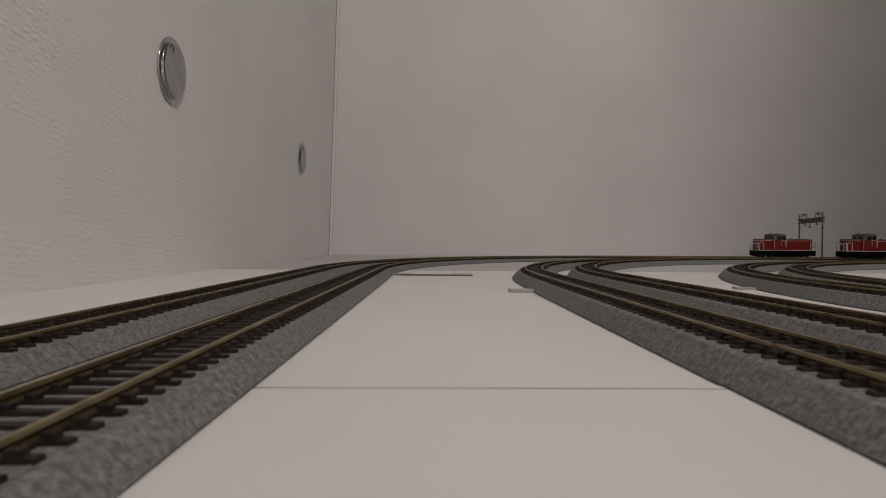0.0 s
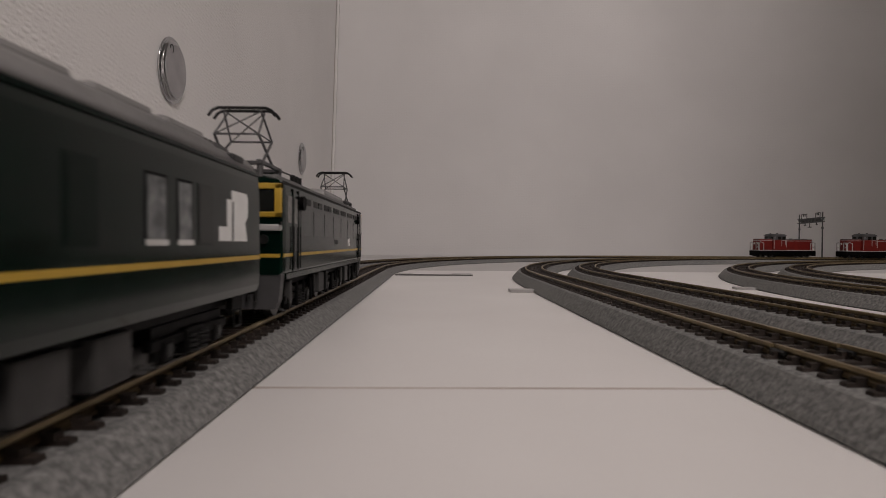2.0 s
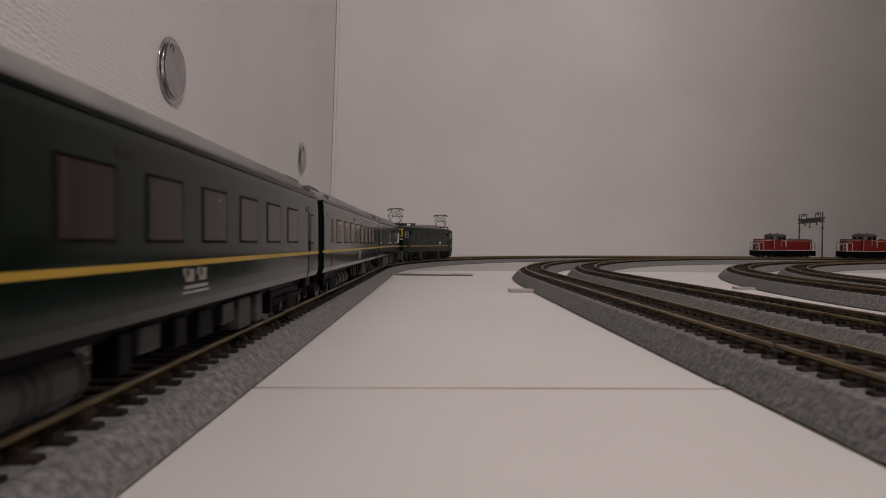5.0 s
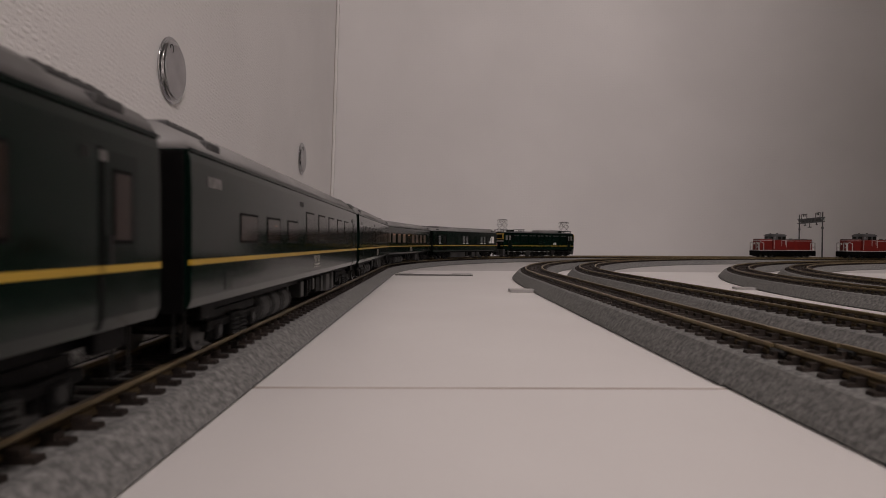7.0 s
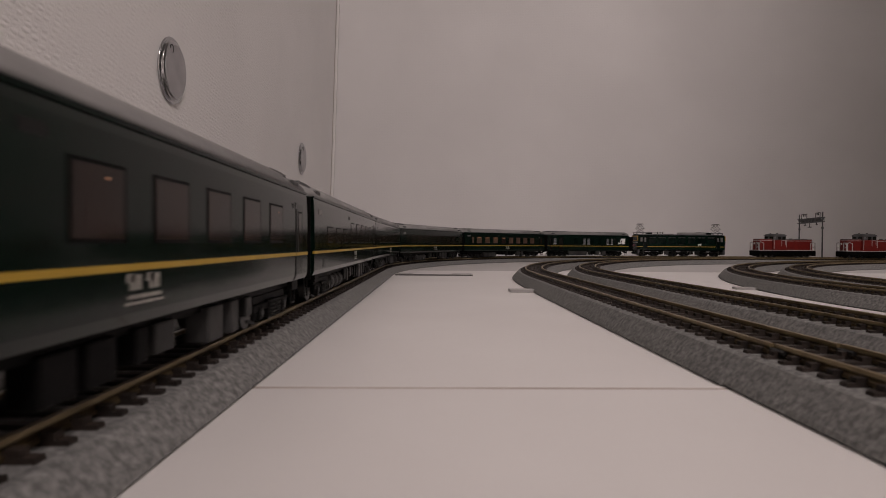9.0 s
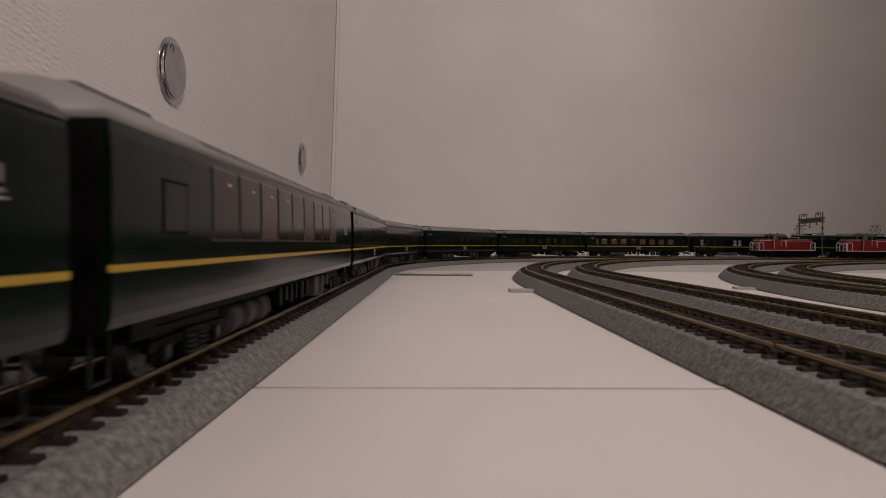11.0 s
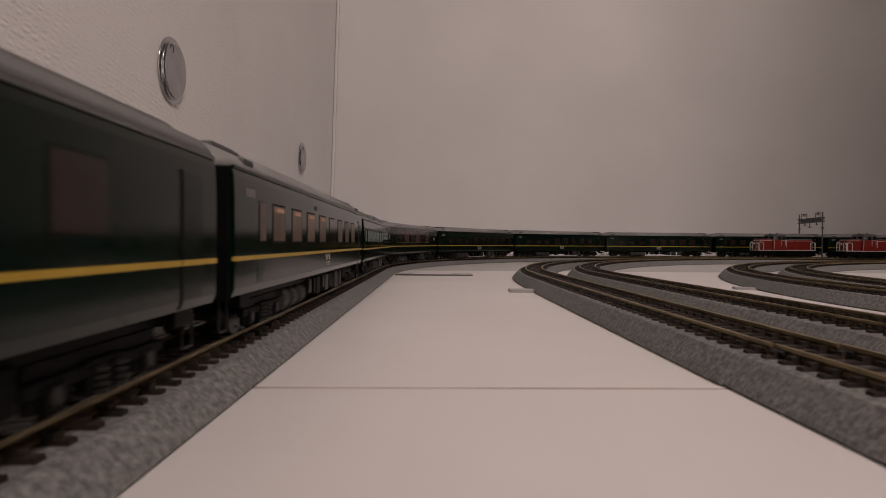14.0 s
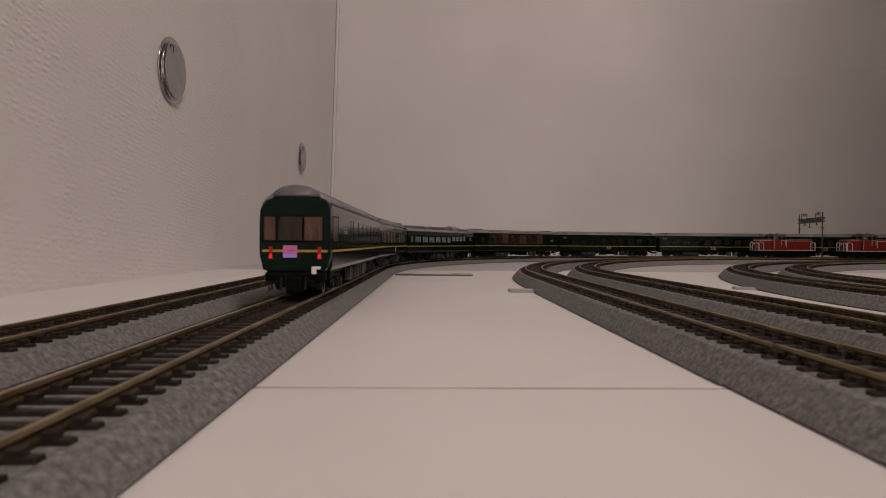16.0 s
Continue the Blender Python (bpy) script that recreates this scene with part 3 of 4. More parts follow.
def sleeping_coach(lit, seed, shift=0.0, tail=False, corridor=False):
    c = empty("sleeping_coach")
    half = 68.2 if tail else 67.4
    body_shell(c, half, 3.2 if tail else 0.0, not tail)
    coach_ends(c, half, not tail)
    if tail:
        underfloor(c, half, seed, None, ((50.0, 59.5), (69.0, 73.0), (64.0, 65.5), (78.0, 81.0), (86.0, 92.0)))
    else:
        underfloor(c, half, seed)
    for sg in (-1, 1):
        bogie(c, sg * 48.0)
    pane = {"warm": M_WARM, "dim": M_CURTAIN_DIM}[lit]
    front = half
    if not tail:
        spots = [(23.7 + 12.75 * k, 21.15) for k in range(8)]
        if corridor:
            spots = spots[:5] + [(d, 18.7) for d in (89.9, 102.6, 115.3)]
        for k, (d, top) in enumerate(spots):
            x = front - d - shift
            side_window(c, x - 3.55, x + 3.55, 15.1, top, pane if (k + seed) % 5 else M_CURTAIN_DIM, M_BLACK)
            # small glowing plates added on the outside of the panes
            if lit == "warm" and k > 3:
                side_plate(c, "compartment_glow", x - 1.6, x + 2.8, top - 1.0, top - 0.3, M_WINDOWGLOW, 0.13, "warm lamp glow under the compartment ceiling")
            elif (k + seed) % 4 == 1:
                side_plate(c, "compartment_glow", x + 0.9, x + 1.4, top - 1.1, top - 0.85, M_WINDOWGLOW, 0.13, "small warm glowing spot on the pane")
        if not corridor:
            side_window(c, front - 123.9, front - 120.9, 15.1, 21.15, pane, M_GREEN_DARK)
        side_plate(c, "destination_plate", front - 130.2, front - 126.0, 21.6, 22.9, M_PLATE, 0.08, "pale worn destination plate")
        side_plate(c, "number_plate", front - 83.5, front - 80.8, 22.3, 23.3, M_DARKGREY, 0.06)
        side_plate(c, "vent_hatch", front - 124.8, front - 122.2, 8.6, 11.0, M_GREEN_DARK, 0.07)
        for d in (9.6, 12.0):
            side_plate(c, "small_lamp", front - d - 0.5, front - d + 0.5, 21.6, 22.5, M_PLATE if d < 10 else M_DARKGREY, 0.08)
        for x in (front - 7.0,):
            side_plate(c, "door", x - 2.7, x + 2.7, 8.4, 22.6, M_GREEN_DARK, 0.04, "folding entrance door")
            side_plate(c, "door_gap", x - 3.2, x - 2.5, 7.4, 22.8, M_BLACK, 0.06)
            side_window(c, x - 1.0, x + 1.4, 15.0, 20.8, M_CURTAIN_DIM)
            side_plate(c, "door_handle", x - 2.0, x - 1.5, 12.9, 15.4, M_DARKGREY, 0.2)
        crest(c, front - 67.5, 10.2)
    else:
        for k in range(6):
            x = 41.4 - 12.7 * k
            side_window(c, x - 3.5, x + 3.5, 15.5, 21.7, M_CURTAIN_DIM, M_GREEN_DARK)
        side_window(c, -31.6, -29.2, 15.5, 21.7, M_GLASS)
        side_window(c, -half + 4.0, -half + 10.8, 15.4, 21.8, M_CURTAIN)
        side_plate(c, "panel_gap", -half + 12.0, -half + 12.4, 9.6, 23.0, M_BLACK, 0.05)
        side_plate(c, "door", front - 9.5, front - 4.2, 8.4, 22.6, M_GREEN_DARK, 0.04)
        side_plate(c, "door_gap", front - 9.9, front - 9.2, 7.4, 22.8, M_BLACK, 0.06)
        crest(c, -half + 25.2, 18.6, 0.9)
        tail_end(c, -half + 3.2)
    if tail:
        arch = bmesh.new()
        extrude_x(arch, [(-6.3 * math.cos(a), 27.2 + 3.2 * math.sin(a)) for a in [math.pi * k / 14 for k in range(15)]], -half + 1.6, half - 3)
        part("roof_cover", arch, M_ROOFGREY, c, "arched grey roof cover", True)
    state = "warm-lit" if lit == "warm" else "unlit"
    return tagged(c, "dark green model sleeping coach with yellow band and %s windows" % state, "model train coach", "coaches of the model train")


def tail_end(c, x):
    """The closed end with three panes, tail lights and a lit sign."""
    ring = [(-7.4, 6.4), (-8.8, 7.9), (-9.5, 10.5)] + SIDE[2:5] + [(-9.0, 25.2), (-8.0, 26.5), (-6.2, 27.2), (-3.0, 27.5), (0, 27.6)]
    prof = mirrored(ring)
    bm = bmesh.new()
    rings = []
    for dx, s in ((0.0, 1.0), (-0.9, 0.992), (-1.7, 0.97), (-2.2, 0.94), (-2.5, 0.90)):
        rings.append((Vector((x + dx, 0, 15 * (1 - s))), Vector((0, 1 - 0.15 * (1 - s), 0)), Vector((0, 0, s))))
    sweep(bm, prof, rings)
    part("rear_end", bm, M_LOCO, c, "rounded dark green rear end")
    xf = x - 2.5
    for a, b, mat in ((-8.2, -5.2, M_CURTAIN), (-4.3, 1.9, M_CURTAIN_DIM), (2.5, 7.3, M_CURTAIN)):
        w = part("rear_window", boxed(xf - 0.1, xf + 0.4, -b - 0.3, -a + 0.3, 15.0, 22.0, 0.1), M_BLACK, c)
        part("pane", boxed(xf - 0.18, xf + 0.3, -b, -a, 15.3, 21.7, 0.08), mat, w)
    part("yellow_band", boxed(xf - 0.08, xf + 0.3, -8.7, 8.7, 12.2, 12.85), M_YELLOW, c)
    for y in (-6.6, 6.4):
        lens = bmesh.new()
        prof = [(-0.62, 10.3), (-0.36, 12.0), (-0.5, 13.7), (0.5, 13.7), (0.36, 12.0), (0.62, 10.3)]
        extrude_x(lens, [(y + a, b) for a, b in prof], xf - 0.4, xf + 0.2)
        lamp = part("tail_light", lens, M_TAIL, c, "glowing red tail light")
        part("lamp_core", boxed(xf - 0.5, xf, y - 0.4, y + 0.4, 10.6, 11.7, 0.1), M_TAILCORE, lamp, "brighter red lamp core")
    s = part("tail_sign", boxed(xf - 0.35, xf + 0.2, -0.6, 3.2, 10.7, 14.0, 0.2), M_SIGN, c, "glowing pink and blue tail sign")
    part("sign_band", boxed(xf - 0.42, xf, -0.4, 3.0, 10.8, 11.7), M_SIGNBLUE, s)
    part("sign_bar", boxed(xf - 0.42, xf, 0.0, 1.6, 12.5, 12.8), M_PALE, s)
    bm = boxed(xf - 0.2, xf + 2.5, -8.2, 8.2, 4.2, 6.9, 0.8)
    box(bm, xf - 0.4, xf + 2.2, -5.4, 5.4, 2.6, 5.0, 0.7)
    box(bm, xf - 1.2, xf + 1.5, -2.2, 2.2, 1.4, 5.6, 0.5)
    part("buffer_beam", bm, M_BLACK, c)
    bm = boxed(xf - 1.0, xf + 0.2, -5.9, -4.6, 6.3, 8.4, 0.2)
    box(bm, xf - 1.0, xf + 0.2, -7.0, -5.6, 7.6, 8.4, 0.2)
    part("cable_plug", bm, M_WHITE, c, "white jumper cable plug")
    for y in (-3.0, -1.5, 2.0, 3.4):
        part("hose", rod(bmesh.new(), (xf - 0.5, y, 5.5), (xf - 0.9, y, 2.2), 0.35, 6), M_DARKGREY, c)


def dining_coach():
    c = empty("dining_coach")
    half = 68.2
    body_shell(c, half, raised=False, low=0.72)
    coach_ends(c, half, top=24.0)
    underfloor(c, half, 33, (66.0, 88.0), ((46.0, 52.0), (56.0, 60.0)))
    for sg in (-1, 1):
        bogie(c, sg * 48.0)
    for a, b in ((56.6, 62.8), (66.0, 74.4), (78.0, 86.8), (90.0, 98.8), (102.4, 111.2), (114.8, 123.8), (127.8, 131.4)):
        side_window(c, half - b, half - a, 15.4, 19.95, M_COOL, label="pale lit saloon window")
        for sg in (-1, 1):
            y = sg * (-side_x(17.5) + 0.13)
            for x0, x1 in ((half - b + 0.15, half - b + 1.2), (half - a - 1.3, half - a - 0.15)):
                if b - a > 5:
                    part("curtain", boxed(x0, x1, y - 0.05, y + 0.05, 15.5, 19.85), M_CREAM, c, "pale green-white gathered curtain")
            if b - a > 8:
                part("chair_back", boxed(half - b + 1.4, half - b + 3.6, y - 0.05, y + 0.03, 15.5, 16.9, 0.02), M_CURTAIN, c, "brown-red chair back behind the pane")
    for a, b in ((46.0, 52.5), (37.6, 43.9), (29.1, 35.5)):
        side_window(c, half - b, half - a, 16.8, 20.4, M_COOLBLUE, M_UNDER, label="blue-white lit kitchen window")
        for sg in (-1, 1):
            y = sg * (-side_x(18.5) + 0.14)
            part("window_bar", boxed(half - b, half - a, y - 0.05, y + 0.05, 18.4, 18.8), M_PALE, c)
    side_window(c, half - 26.0, half - 22.3, 17.0, 20.8, M_COOLBLUE, M_UNDER)
    side_plate(c, "slot", half - 28.4, half - 25.8, 22.0, 23.6, M_BLACK, 0.07, "black recess under the roof edge")
    side_plate(c, "slot_line", half - 25.8, half - 16.0, 22.5, 22.9, M_BLACK, 0.07)
    side_plate(c, "vent_hatch", half - 22.0, half - 19.0, 9.6, 11.4, M_GREEN_DARK, 0.07)
    crest(c, half - 9.0, 18.5, 0.85)
    for d0, d1, top in ((2.0, 20.0, 28.6), (23.5, 27.5, 29.4), (41.0, 57.5, 29.4), (67.0, 91.0, 29.0), (97.0, 124.0, 29.0)):
        bm = boxed(half - d1, half - d0, -4.9, 4.9, 25.6, top, 1.2)
        part("roof_unit", bm, M_ROOFGREY, c, "grey roof air-conditioning unit")
    fan = rod(bmesh.new(), (half - 39.0, 0, 26.0), (half - 28.0, 0, 26.0), 4.8, 28)
    part("roof_fan", fan, M_ROOF, c, "rounded grey kitchen fan housing")
    return tagged(c, "dark green model dining coach with pale lit windows", "model train coach", "coaches of the model train")


def saloon_coach():
    c = empty("saloon_coach")
    half = 68.2
    body_shell(c, half, raised=False, gutter=False)
    coach_ends(c, half)
    underfloor(c, half, 51)
    for sg in (-1, 1):
        bogie(c, sg * 48.0)
    for k in range(9):
        x = half - 33.0 - 9.7 * k
        side_window(c, x - 4.25, x + 4.25, 15.3, 27.0, M_CURTAIN_DIM if k % 3 else M_CURTAIN, M_UNDER, label="tall pane with brown curtains")
        # glowing plates on the glass paint the orange highlights near the pane tops
        if k in (0, 2, 5, 6, 7, 8):
            side_plate(c, "saloon_glow", x + 0.6, x + 2.0, 22.3, 22.7, M_WINDOWGLOW, 0.14, "warm highlight added as a glowing plate on the pane")
    crest(c, half - 11.5, 18.2, 0.8)
    side_window(c, -half + 9, -half + 14, 16.0, 21.0, M_GLASS)
    roof_vents(c, (-58, 57), 4.6, 28.9, 14.0)
    return tagged(c, "dark green model saloon coach with tall curtained windows", "model train coach", "coaches of the model train")


def generator_van():
    c = empty("generator_van")
    half = 59.2
    body_shell(c, half)
    coach_ends(c, half)
    underfloor(c, half, 77, None, ((62.0, 88.0), (34.0, 40.0), (43.0, 49.0)))
    for sg in (-1, 1):
        bogie(c, sg * 40.0)
    for a, b, mat in ((19.0, 22.4, M_GLASS), (24.6, 27.6, M_PALE), (30.6, 34.2, M_PALE), (42.2, 45.8, M_GREEN_DARK), (53.2, 57.0, M_GREEN_DARK),
                      (59.0, 62.6, M_PALE), (65.0, 68.6, M_PALE), (77.0, 81.0, M_GREEN_DARK), (106.5, 110.0, M_PALE)):
        side_window(c, half - b, half - a, 14.8, 21.4, mat, M_BLACK if mat is M_PALE else M_GREEN_DARK)
        if mat is M_PALE:
            side_plate(c, "window_sill", half - b - 0.3, half - a + 0.3, 14.5, 15.1, M_SILVER, 0.25, "pale window sill")
    # flush black plates paint the shade inside the recessed loading doors
    for a, b in ((96.7, 103.4), (112.2, 115.6)):
        side_plate(c, "loading_door", half - b, half - a, 8.4, 22.6, M_BLACK, 0.05, "black plate painted as the shaded loading door recess")
        side_window(c, half - b + 0.6, half - a - 1.9, 15.0, 21.4, M_GLASS, M_BLACK, 0.03)
    for sg in (-1, 1):
        y = sg * 9.66
        x = half - 16.6 if sg < 0 else half - 5.8
        d = 1 if sg < 0 else -1
        # two plain white blocks with a slanted edge
        for prof in (((0.2, 15.0), (4.4, 15.0), (4.4, 20.6), (2.9, 20.6), (2.9, 16.9), (0.2, 16.9)), ((5.4, 15.0), (10.6, 15.0), (9.6, 17.6), (10.8, 18.6), (10.8, 21.2), (10.2, 21.9), (4.6, 21.9), (4.6, 20.4), (5.4, 20.4))):
            bm = bmesh.new()
            sweep(bm, prof, [(Vector((x, y - 0.08, 0)), Vector((d, 0, 0)), Vector((0, 0, 1))), (Vector((x, y + 0.08, 0)), Vector((d, 0, 0)), Vector((0, 0, 1)))])
            part("white_mark", bm, M_WHITE, c, "plain white printed mark")
    louvres = bmesh.new()
    for k in range(6):
        x = half - 18 - k * 13.5
        box(louvres, x - 5.4, x + 5.4, -6.4, 6.4, 27.2, 29.7, 0.8)
    # made-up deep bellows, added so the gap to the locomotive stays dark
    fold = bmesh.new()
    for k in range(8):
        box(fold, half + 1.5 + 1.3 * k, half + 2.6 + 1.3 * k, -3.8, 3.8, 6.4, 24.4, 0.3)
        box(fold, half + 2.4 + 1.3 * k, half + 3.0 + 1.3 * k, -3.4, 3.4, 6.8, 24.0)
    part("bellows", fold, M_BLACK, c, "black folded bellows added to darken the gap to the locomotive")
    part("roof_louvre", louvres, M_ROOF, c, "grey roof louvre panels")
    part("roof_fan", boxed(-half + 4, -half + 30, -5.4, 5.4, 27.5, 30.0, 0.8), M_ROOFGREY, c)
    return tagged(c, "dark green model generator van with white side mark", "model train coach", "coaches of the model train")


def pantograph(loco, x):
    base = bmesh.new()
    for dx in (-6.0, 6.0):
        box(base, x + dx - 0.6, x + dx + 0.6, -5.6, 5.6, 29.2, 29.9, 0.1)
        for y in (-5.0, 5.0):
            rod(base, (x + dx, y, 27.0), (x + dx, y, 29.2), 0.6, 8)
    for y in (-5.0, 5.0):
        box(base, x - 7.0, x + 7.0, y - 0.4, y + 0.4, 29.5, 30.1)
    p = part("pantograph", base, M_GREYMETAL, loco, "raised grey diamond pantograph")
    rods = []
    for y in (-4.6, 4.6):
        rods += [((x - 3.4, y, 30.0), (x + 4.3, y * 0.9, 35.2), 0.26), ((x + 3.4, y, 30.0), (x - 4.3, y * 0.9, 35.2), 0.26),
                 ((x - 4.3, y * 0.9, 35.2), (x + 1.1, y * 0.78, 40.3), 0.2), ((x + 4.3, y * 0.9, 35.2), (x - 1.1, y * 0.78, 40.3), 0.2)]
    for sx in (-4.3, 4.3):
        rods += [((x + sx, -4.2, 35.2), (x + sx, 4.2, 35.2), 0.2), ((x + sx, -4.1, 35.2), (x + sx * 0.2, 3.6, 40.3), 0.14),
                 ((x + sx, 4.1, 35.2), (x + sx * 0.2, -3.6, 40.3), 0.14)]
    for a, b, r in rods:
        part("arm", rod(bmesh.new(), a, b, r, 6), M_GREYMETAL, p)
    shoe = bmesh.new()
    for dx in (-1.4, 1.4):
        pts = [(-6.5, 39.2), (-5.7, 40.3), (-4.6, 40.8), (4.6, 40.8), (5.7, 40.3), (6.5, 39.2)]
        for (a, za), (b, zb) in zip(pts, pts[1:]):
            rod(shoe, (x + dx, a, za), (x + dx, b, zb), 0.3, 6)
    part("contact_shoe", shoe, M_DARKGREY, p)


def electric_loco():
    c = empty("electric_locomotive")
    half = 55.0
    side = [(-9.0, 8.8), (-9.3, 9.4), (-9.35, 14.0), (-9.3, 24.0), (-9.1, 25.8), (-8.4, 26.7)]
    crown = [(-8.4, 26.7), (-5.0, 27.4), (0, 27.7)]
    bm = bmesh.new()
    prof = mirrored(side + crown[1:])
    st = []
    for x, s, sz in ((-half - 0.8, 0.95, 0.985), (-half - 0.4, 0.985, 0.995), (-half + 1.2, 1.0, 1.0), (half - 1.2, 1.0, 1.0), (half + 0.4, 0.985, 0.995), (half + 0.8, 0.95, 0.985)):
        st.append((Vector((x, 0, 12 * (1 - sz))), Vector((0, s, 0)), Vector((0, 0, sz))))
    sweep(bm, prof, st)
    part("body", bm, M_LOCO, c, "glossy dark green body")
    for sg in (-1, 1):
        y = sg * 9.32

        def panel(name, x0, x1, z0, z1, mat, out=0.06, label="", parent=c, bev=0.0):
            return part(name, boxed(x0, x1, min(y - sg * 0.3, y + sg * out), max(y - sg * 0.3, y + sg * out), z0, z1, bev), mat, parent, label)

        for x0, x1 in ((-half + 11.5, -1.0), (-1.0 + 0.6, half - 11.5)):
            panel("yellow_band", x0, x1, 12.1, 12.75, M_YELLOW, 0.07, "yellow waist band")
        for s2 in (-1, 1):
            a, b = sorted((s2 * half, s2 * (half - 6.2)))
            panel("yellow_band", a, b, 12.1, 12.75, M_YELLOW, 0.07)
            d = s2 * (half - 8.6)
            panel("cab_door", d - 2.0, d + 2.0, 9.2, 24.6, M_GREEN_DARK, 0.05, "recessed cab door")
            panel("door_window", d - 1.1, d + 1.1, 18.6, 23.6, M_PLATE, 0.09)
            w = s2 * (half - 4.0)
            panel("cab_window", w - 1.5, w + 1.5, 18.6, 23.8, M_PLATE, 0.08, "pale cab side window")
            # dark disc for the round mirror beside the cab door
            part("side_mirror", rod(bmesh.new(), (s2 * (half - 12.6), y + sg * 0.1, 23.0), (s2 * (half - 12.6), y + sg * 0.9, 23.0), 1.5, 16), M_BLACK, c, "round black side mirror")
            part("wind_deflector", boxed(min(s2 * half, s2 * (half + 1.8)), max(s2 * half, s2 * (half + 1.8)), y - sg * 0.3 - 0.12, y - sg * 0.3 + 0.12, 18.0, 18.7), M_BLACK, c)
            panel("door_edge", d - 2.4, d - 2.0, 9.2, 25.4, M_BLACK, 0.12)
            panel("door_edge", d + 2.0, d + 2.4, 9.2, 25.4, M_BLACK, 0.12)
            hb = bmesh.new()
            for dd in (-2.6, 2.6):
                rod(hb, (d + dd, y + sg * 0.35, 9.6), (d + dd, y + sg * 0.35, 18.0), 0.14, 6)
            part("handrail", hb, M_DARKGREY, c)
        for k in range(7):
            x = -37.5 + 12.5 * k
            panel("filter_panel", x - 4.6, x + 4.6, 16.2, 22.0, M_GREEN_DARK, 0.06, "dark louvred filter panel", bev=0.04)
            for dx in (-2.5, 2.5):
                panel("high_window", x + dx - 2.0, x + dx + 2.0, 23.0, 24.4, M_UNDER, 0.09, "small high side window")
        mark = panel("white_mark", 22.6, 24.9, 14.9, 16.2, M_WHITE, 0.1, "plain white printed mark")
        panel("mark_bar", 20.9, 22.2, 13.7, 15.9, M_WHITE, 0.1, "", mark)
        panel("mark_foot", 23.6, 24.9, 13.7, 14.8, M_WHITE, 0.1, "", mark)
        panel("number_bar", -3.0, 2.5, 14.4, 15.6, M_DARKGREY, 0.09)
        gut = boxed(-half, half, y - 0.2 - sg * 0.4, y + 0.2 - sg * 0.2, 25.9, 26.4)
        part("gutter", gut, M_BLACK, c)
    # the two cab fronts
    for s2 in (-1, 1):
        xf = s2 * (half + 0.8)

        def front(name, y0, y1, z0, z1, mat, out=0.3, label="", bev=0.1):
            a, b = sorted((xf - s2 * 0.8, xf + s2 * out))
            return part(name, boxed(a, b, y0, y1, z0, z1, bev), mat, c, label)

        fr = bmesh.new()
        a, b = sorted((xf - s2 * 1.2, xf + s2 * 0.45))
        for y0, y1, z0, z1 in ((-9.1, 9.1, 24.7, 25.8), (-9.1, 9.1, 19.5, 20.5), (-9.1, -7.8, 19.5, 25.8), (7.8, 9.1, 19.5, 25.8)):
            box(fr, a, b, y0, y1, z0, z1, 0.2)
        part("windscreen_frame", fr, M_YELLOW, c, "yellow windscreen surround")
        for y0, y1 in ((-7.6, -0.3), (0.3, 7.6)):
            front("windscreen", y0, y1, 20.6, 24.6, M_GLASS, 0.1, "dark windscreen")
        front("silver_band", -9.1, 9.1, 17.0, 18.2, M_LINE, 0.6, "silver bumper band", 0.3)
        front("yellow_band", -8.8, -3.6, 12.0, 12.7, M_YELLOW, 0.12)
        front("yellow_band", 3.6, 8.8, 12.0, 12.7, M_YELLOW, 0.12)
        for y in (-5.8, 5.8):
            hl = bmesh.new()
            rod(hl, (xf - s2 * 0.4, y, 15.4), (xf + s2 * 0.45, y, 15.4), 0.9, 14)
            part("tail_lamp", hl, M_DARKGREY, c)
        mark = bmesh.new()
        rod(mark, (xf - s2 * 0.2, -s2 * 2.2, 13.8), (xf + s2 * 0.7, -s2 * 2.2, 13.8), 1.6, 28)
        part("head_mark", mark, surface("pink_disc", (0.55, 0.20, 0.26), (0.6, 0.24, 0.3), 300.0, 0.4), c, "round pink head mark disc")
        head = bmesh.new()
        for y in (-1.3, 1.3):
            rod(head, (xf - s2 * 3.0, y, 27.0), (xf + s2 * 0.2, y, 27.0), 1.0, 14)
        part("headlight", head, M_DARKGREY, c)
        sk = bmesh.new()
        a, b = sorted((xf - s2 * 2.6, xf - s2 * 0.2))
        vs = [(-7.9, 2.4), (-8.5, 4.0), (-9.0, 9.2), (9.0, 9.2), (8.5, 4.0), (7.9, 2.4)]
        sweep(sk, vs, [(Vector((a, 0, 0)), Vector((0, 1, 0)), Vector((0, 0, 1))), (Vector((b, 0, 0)), Vector((0, 1, 0)), Vector((0, 0, 1)))])
        part("skirt", sk, M_SKIRT, c, "grey skirt and plough")
        for y in (-4.6, -3.2, 3.0, 4.4):
            part("hose", rod(bmesh.new(), (xf + s2 * 0.1, y, 8.0), (xf + s2 * 0.6, y, 4.0), 0.35, 6), M_DARKGREY, c)
        coupler(c, xf, s2)
        pantograph(c, 48.0 if s2 > 0 else -49.5)
        part("roof_box", boxed(s2 * 38 - 3, s2 * 38 + 3, -3.4, 3.4, 27.2, 30.2, 0.5), M_GREEN_DARK, c)
        rodbm = bmesh.new()
        for k in range(3):
            rod(rodbm, (s2 * (22 + 3.2 * k), -4.0, 27.3), (s2 * (22 + 3.2 * k), -4.0, 30.6), 0.6, 8)
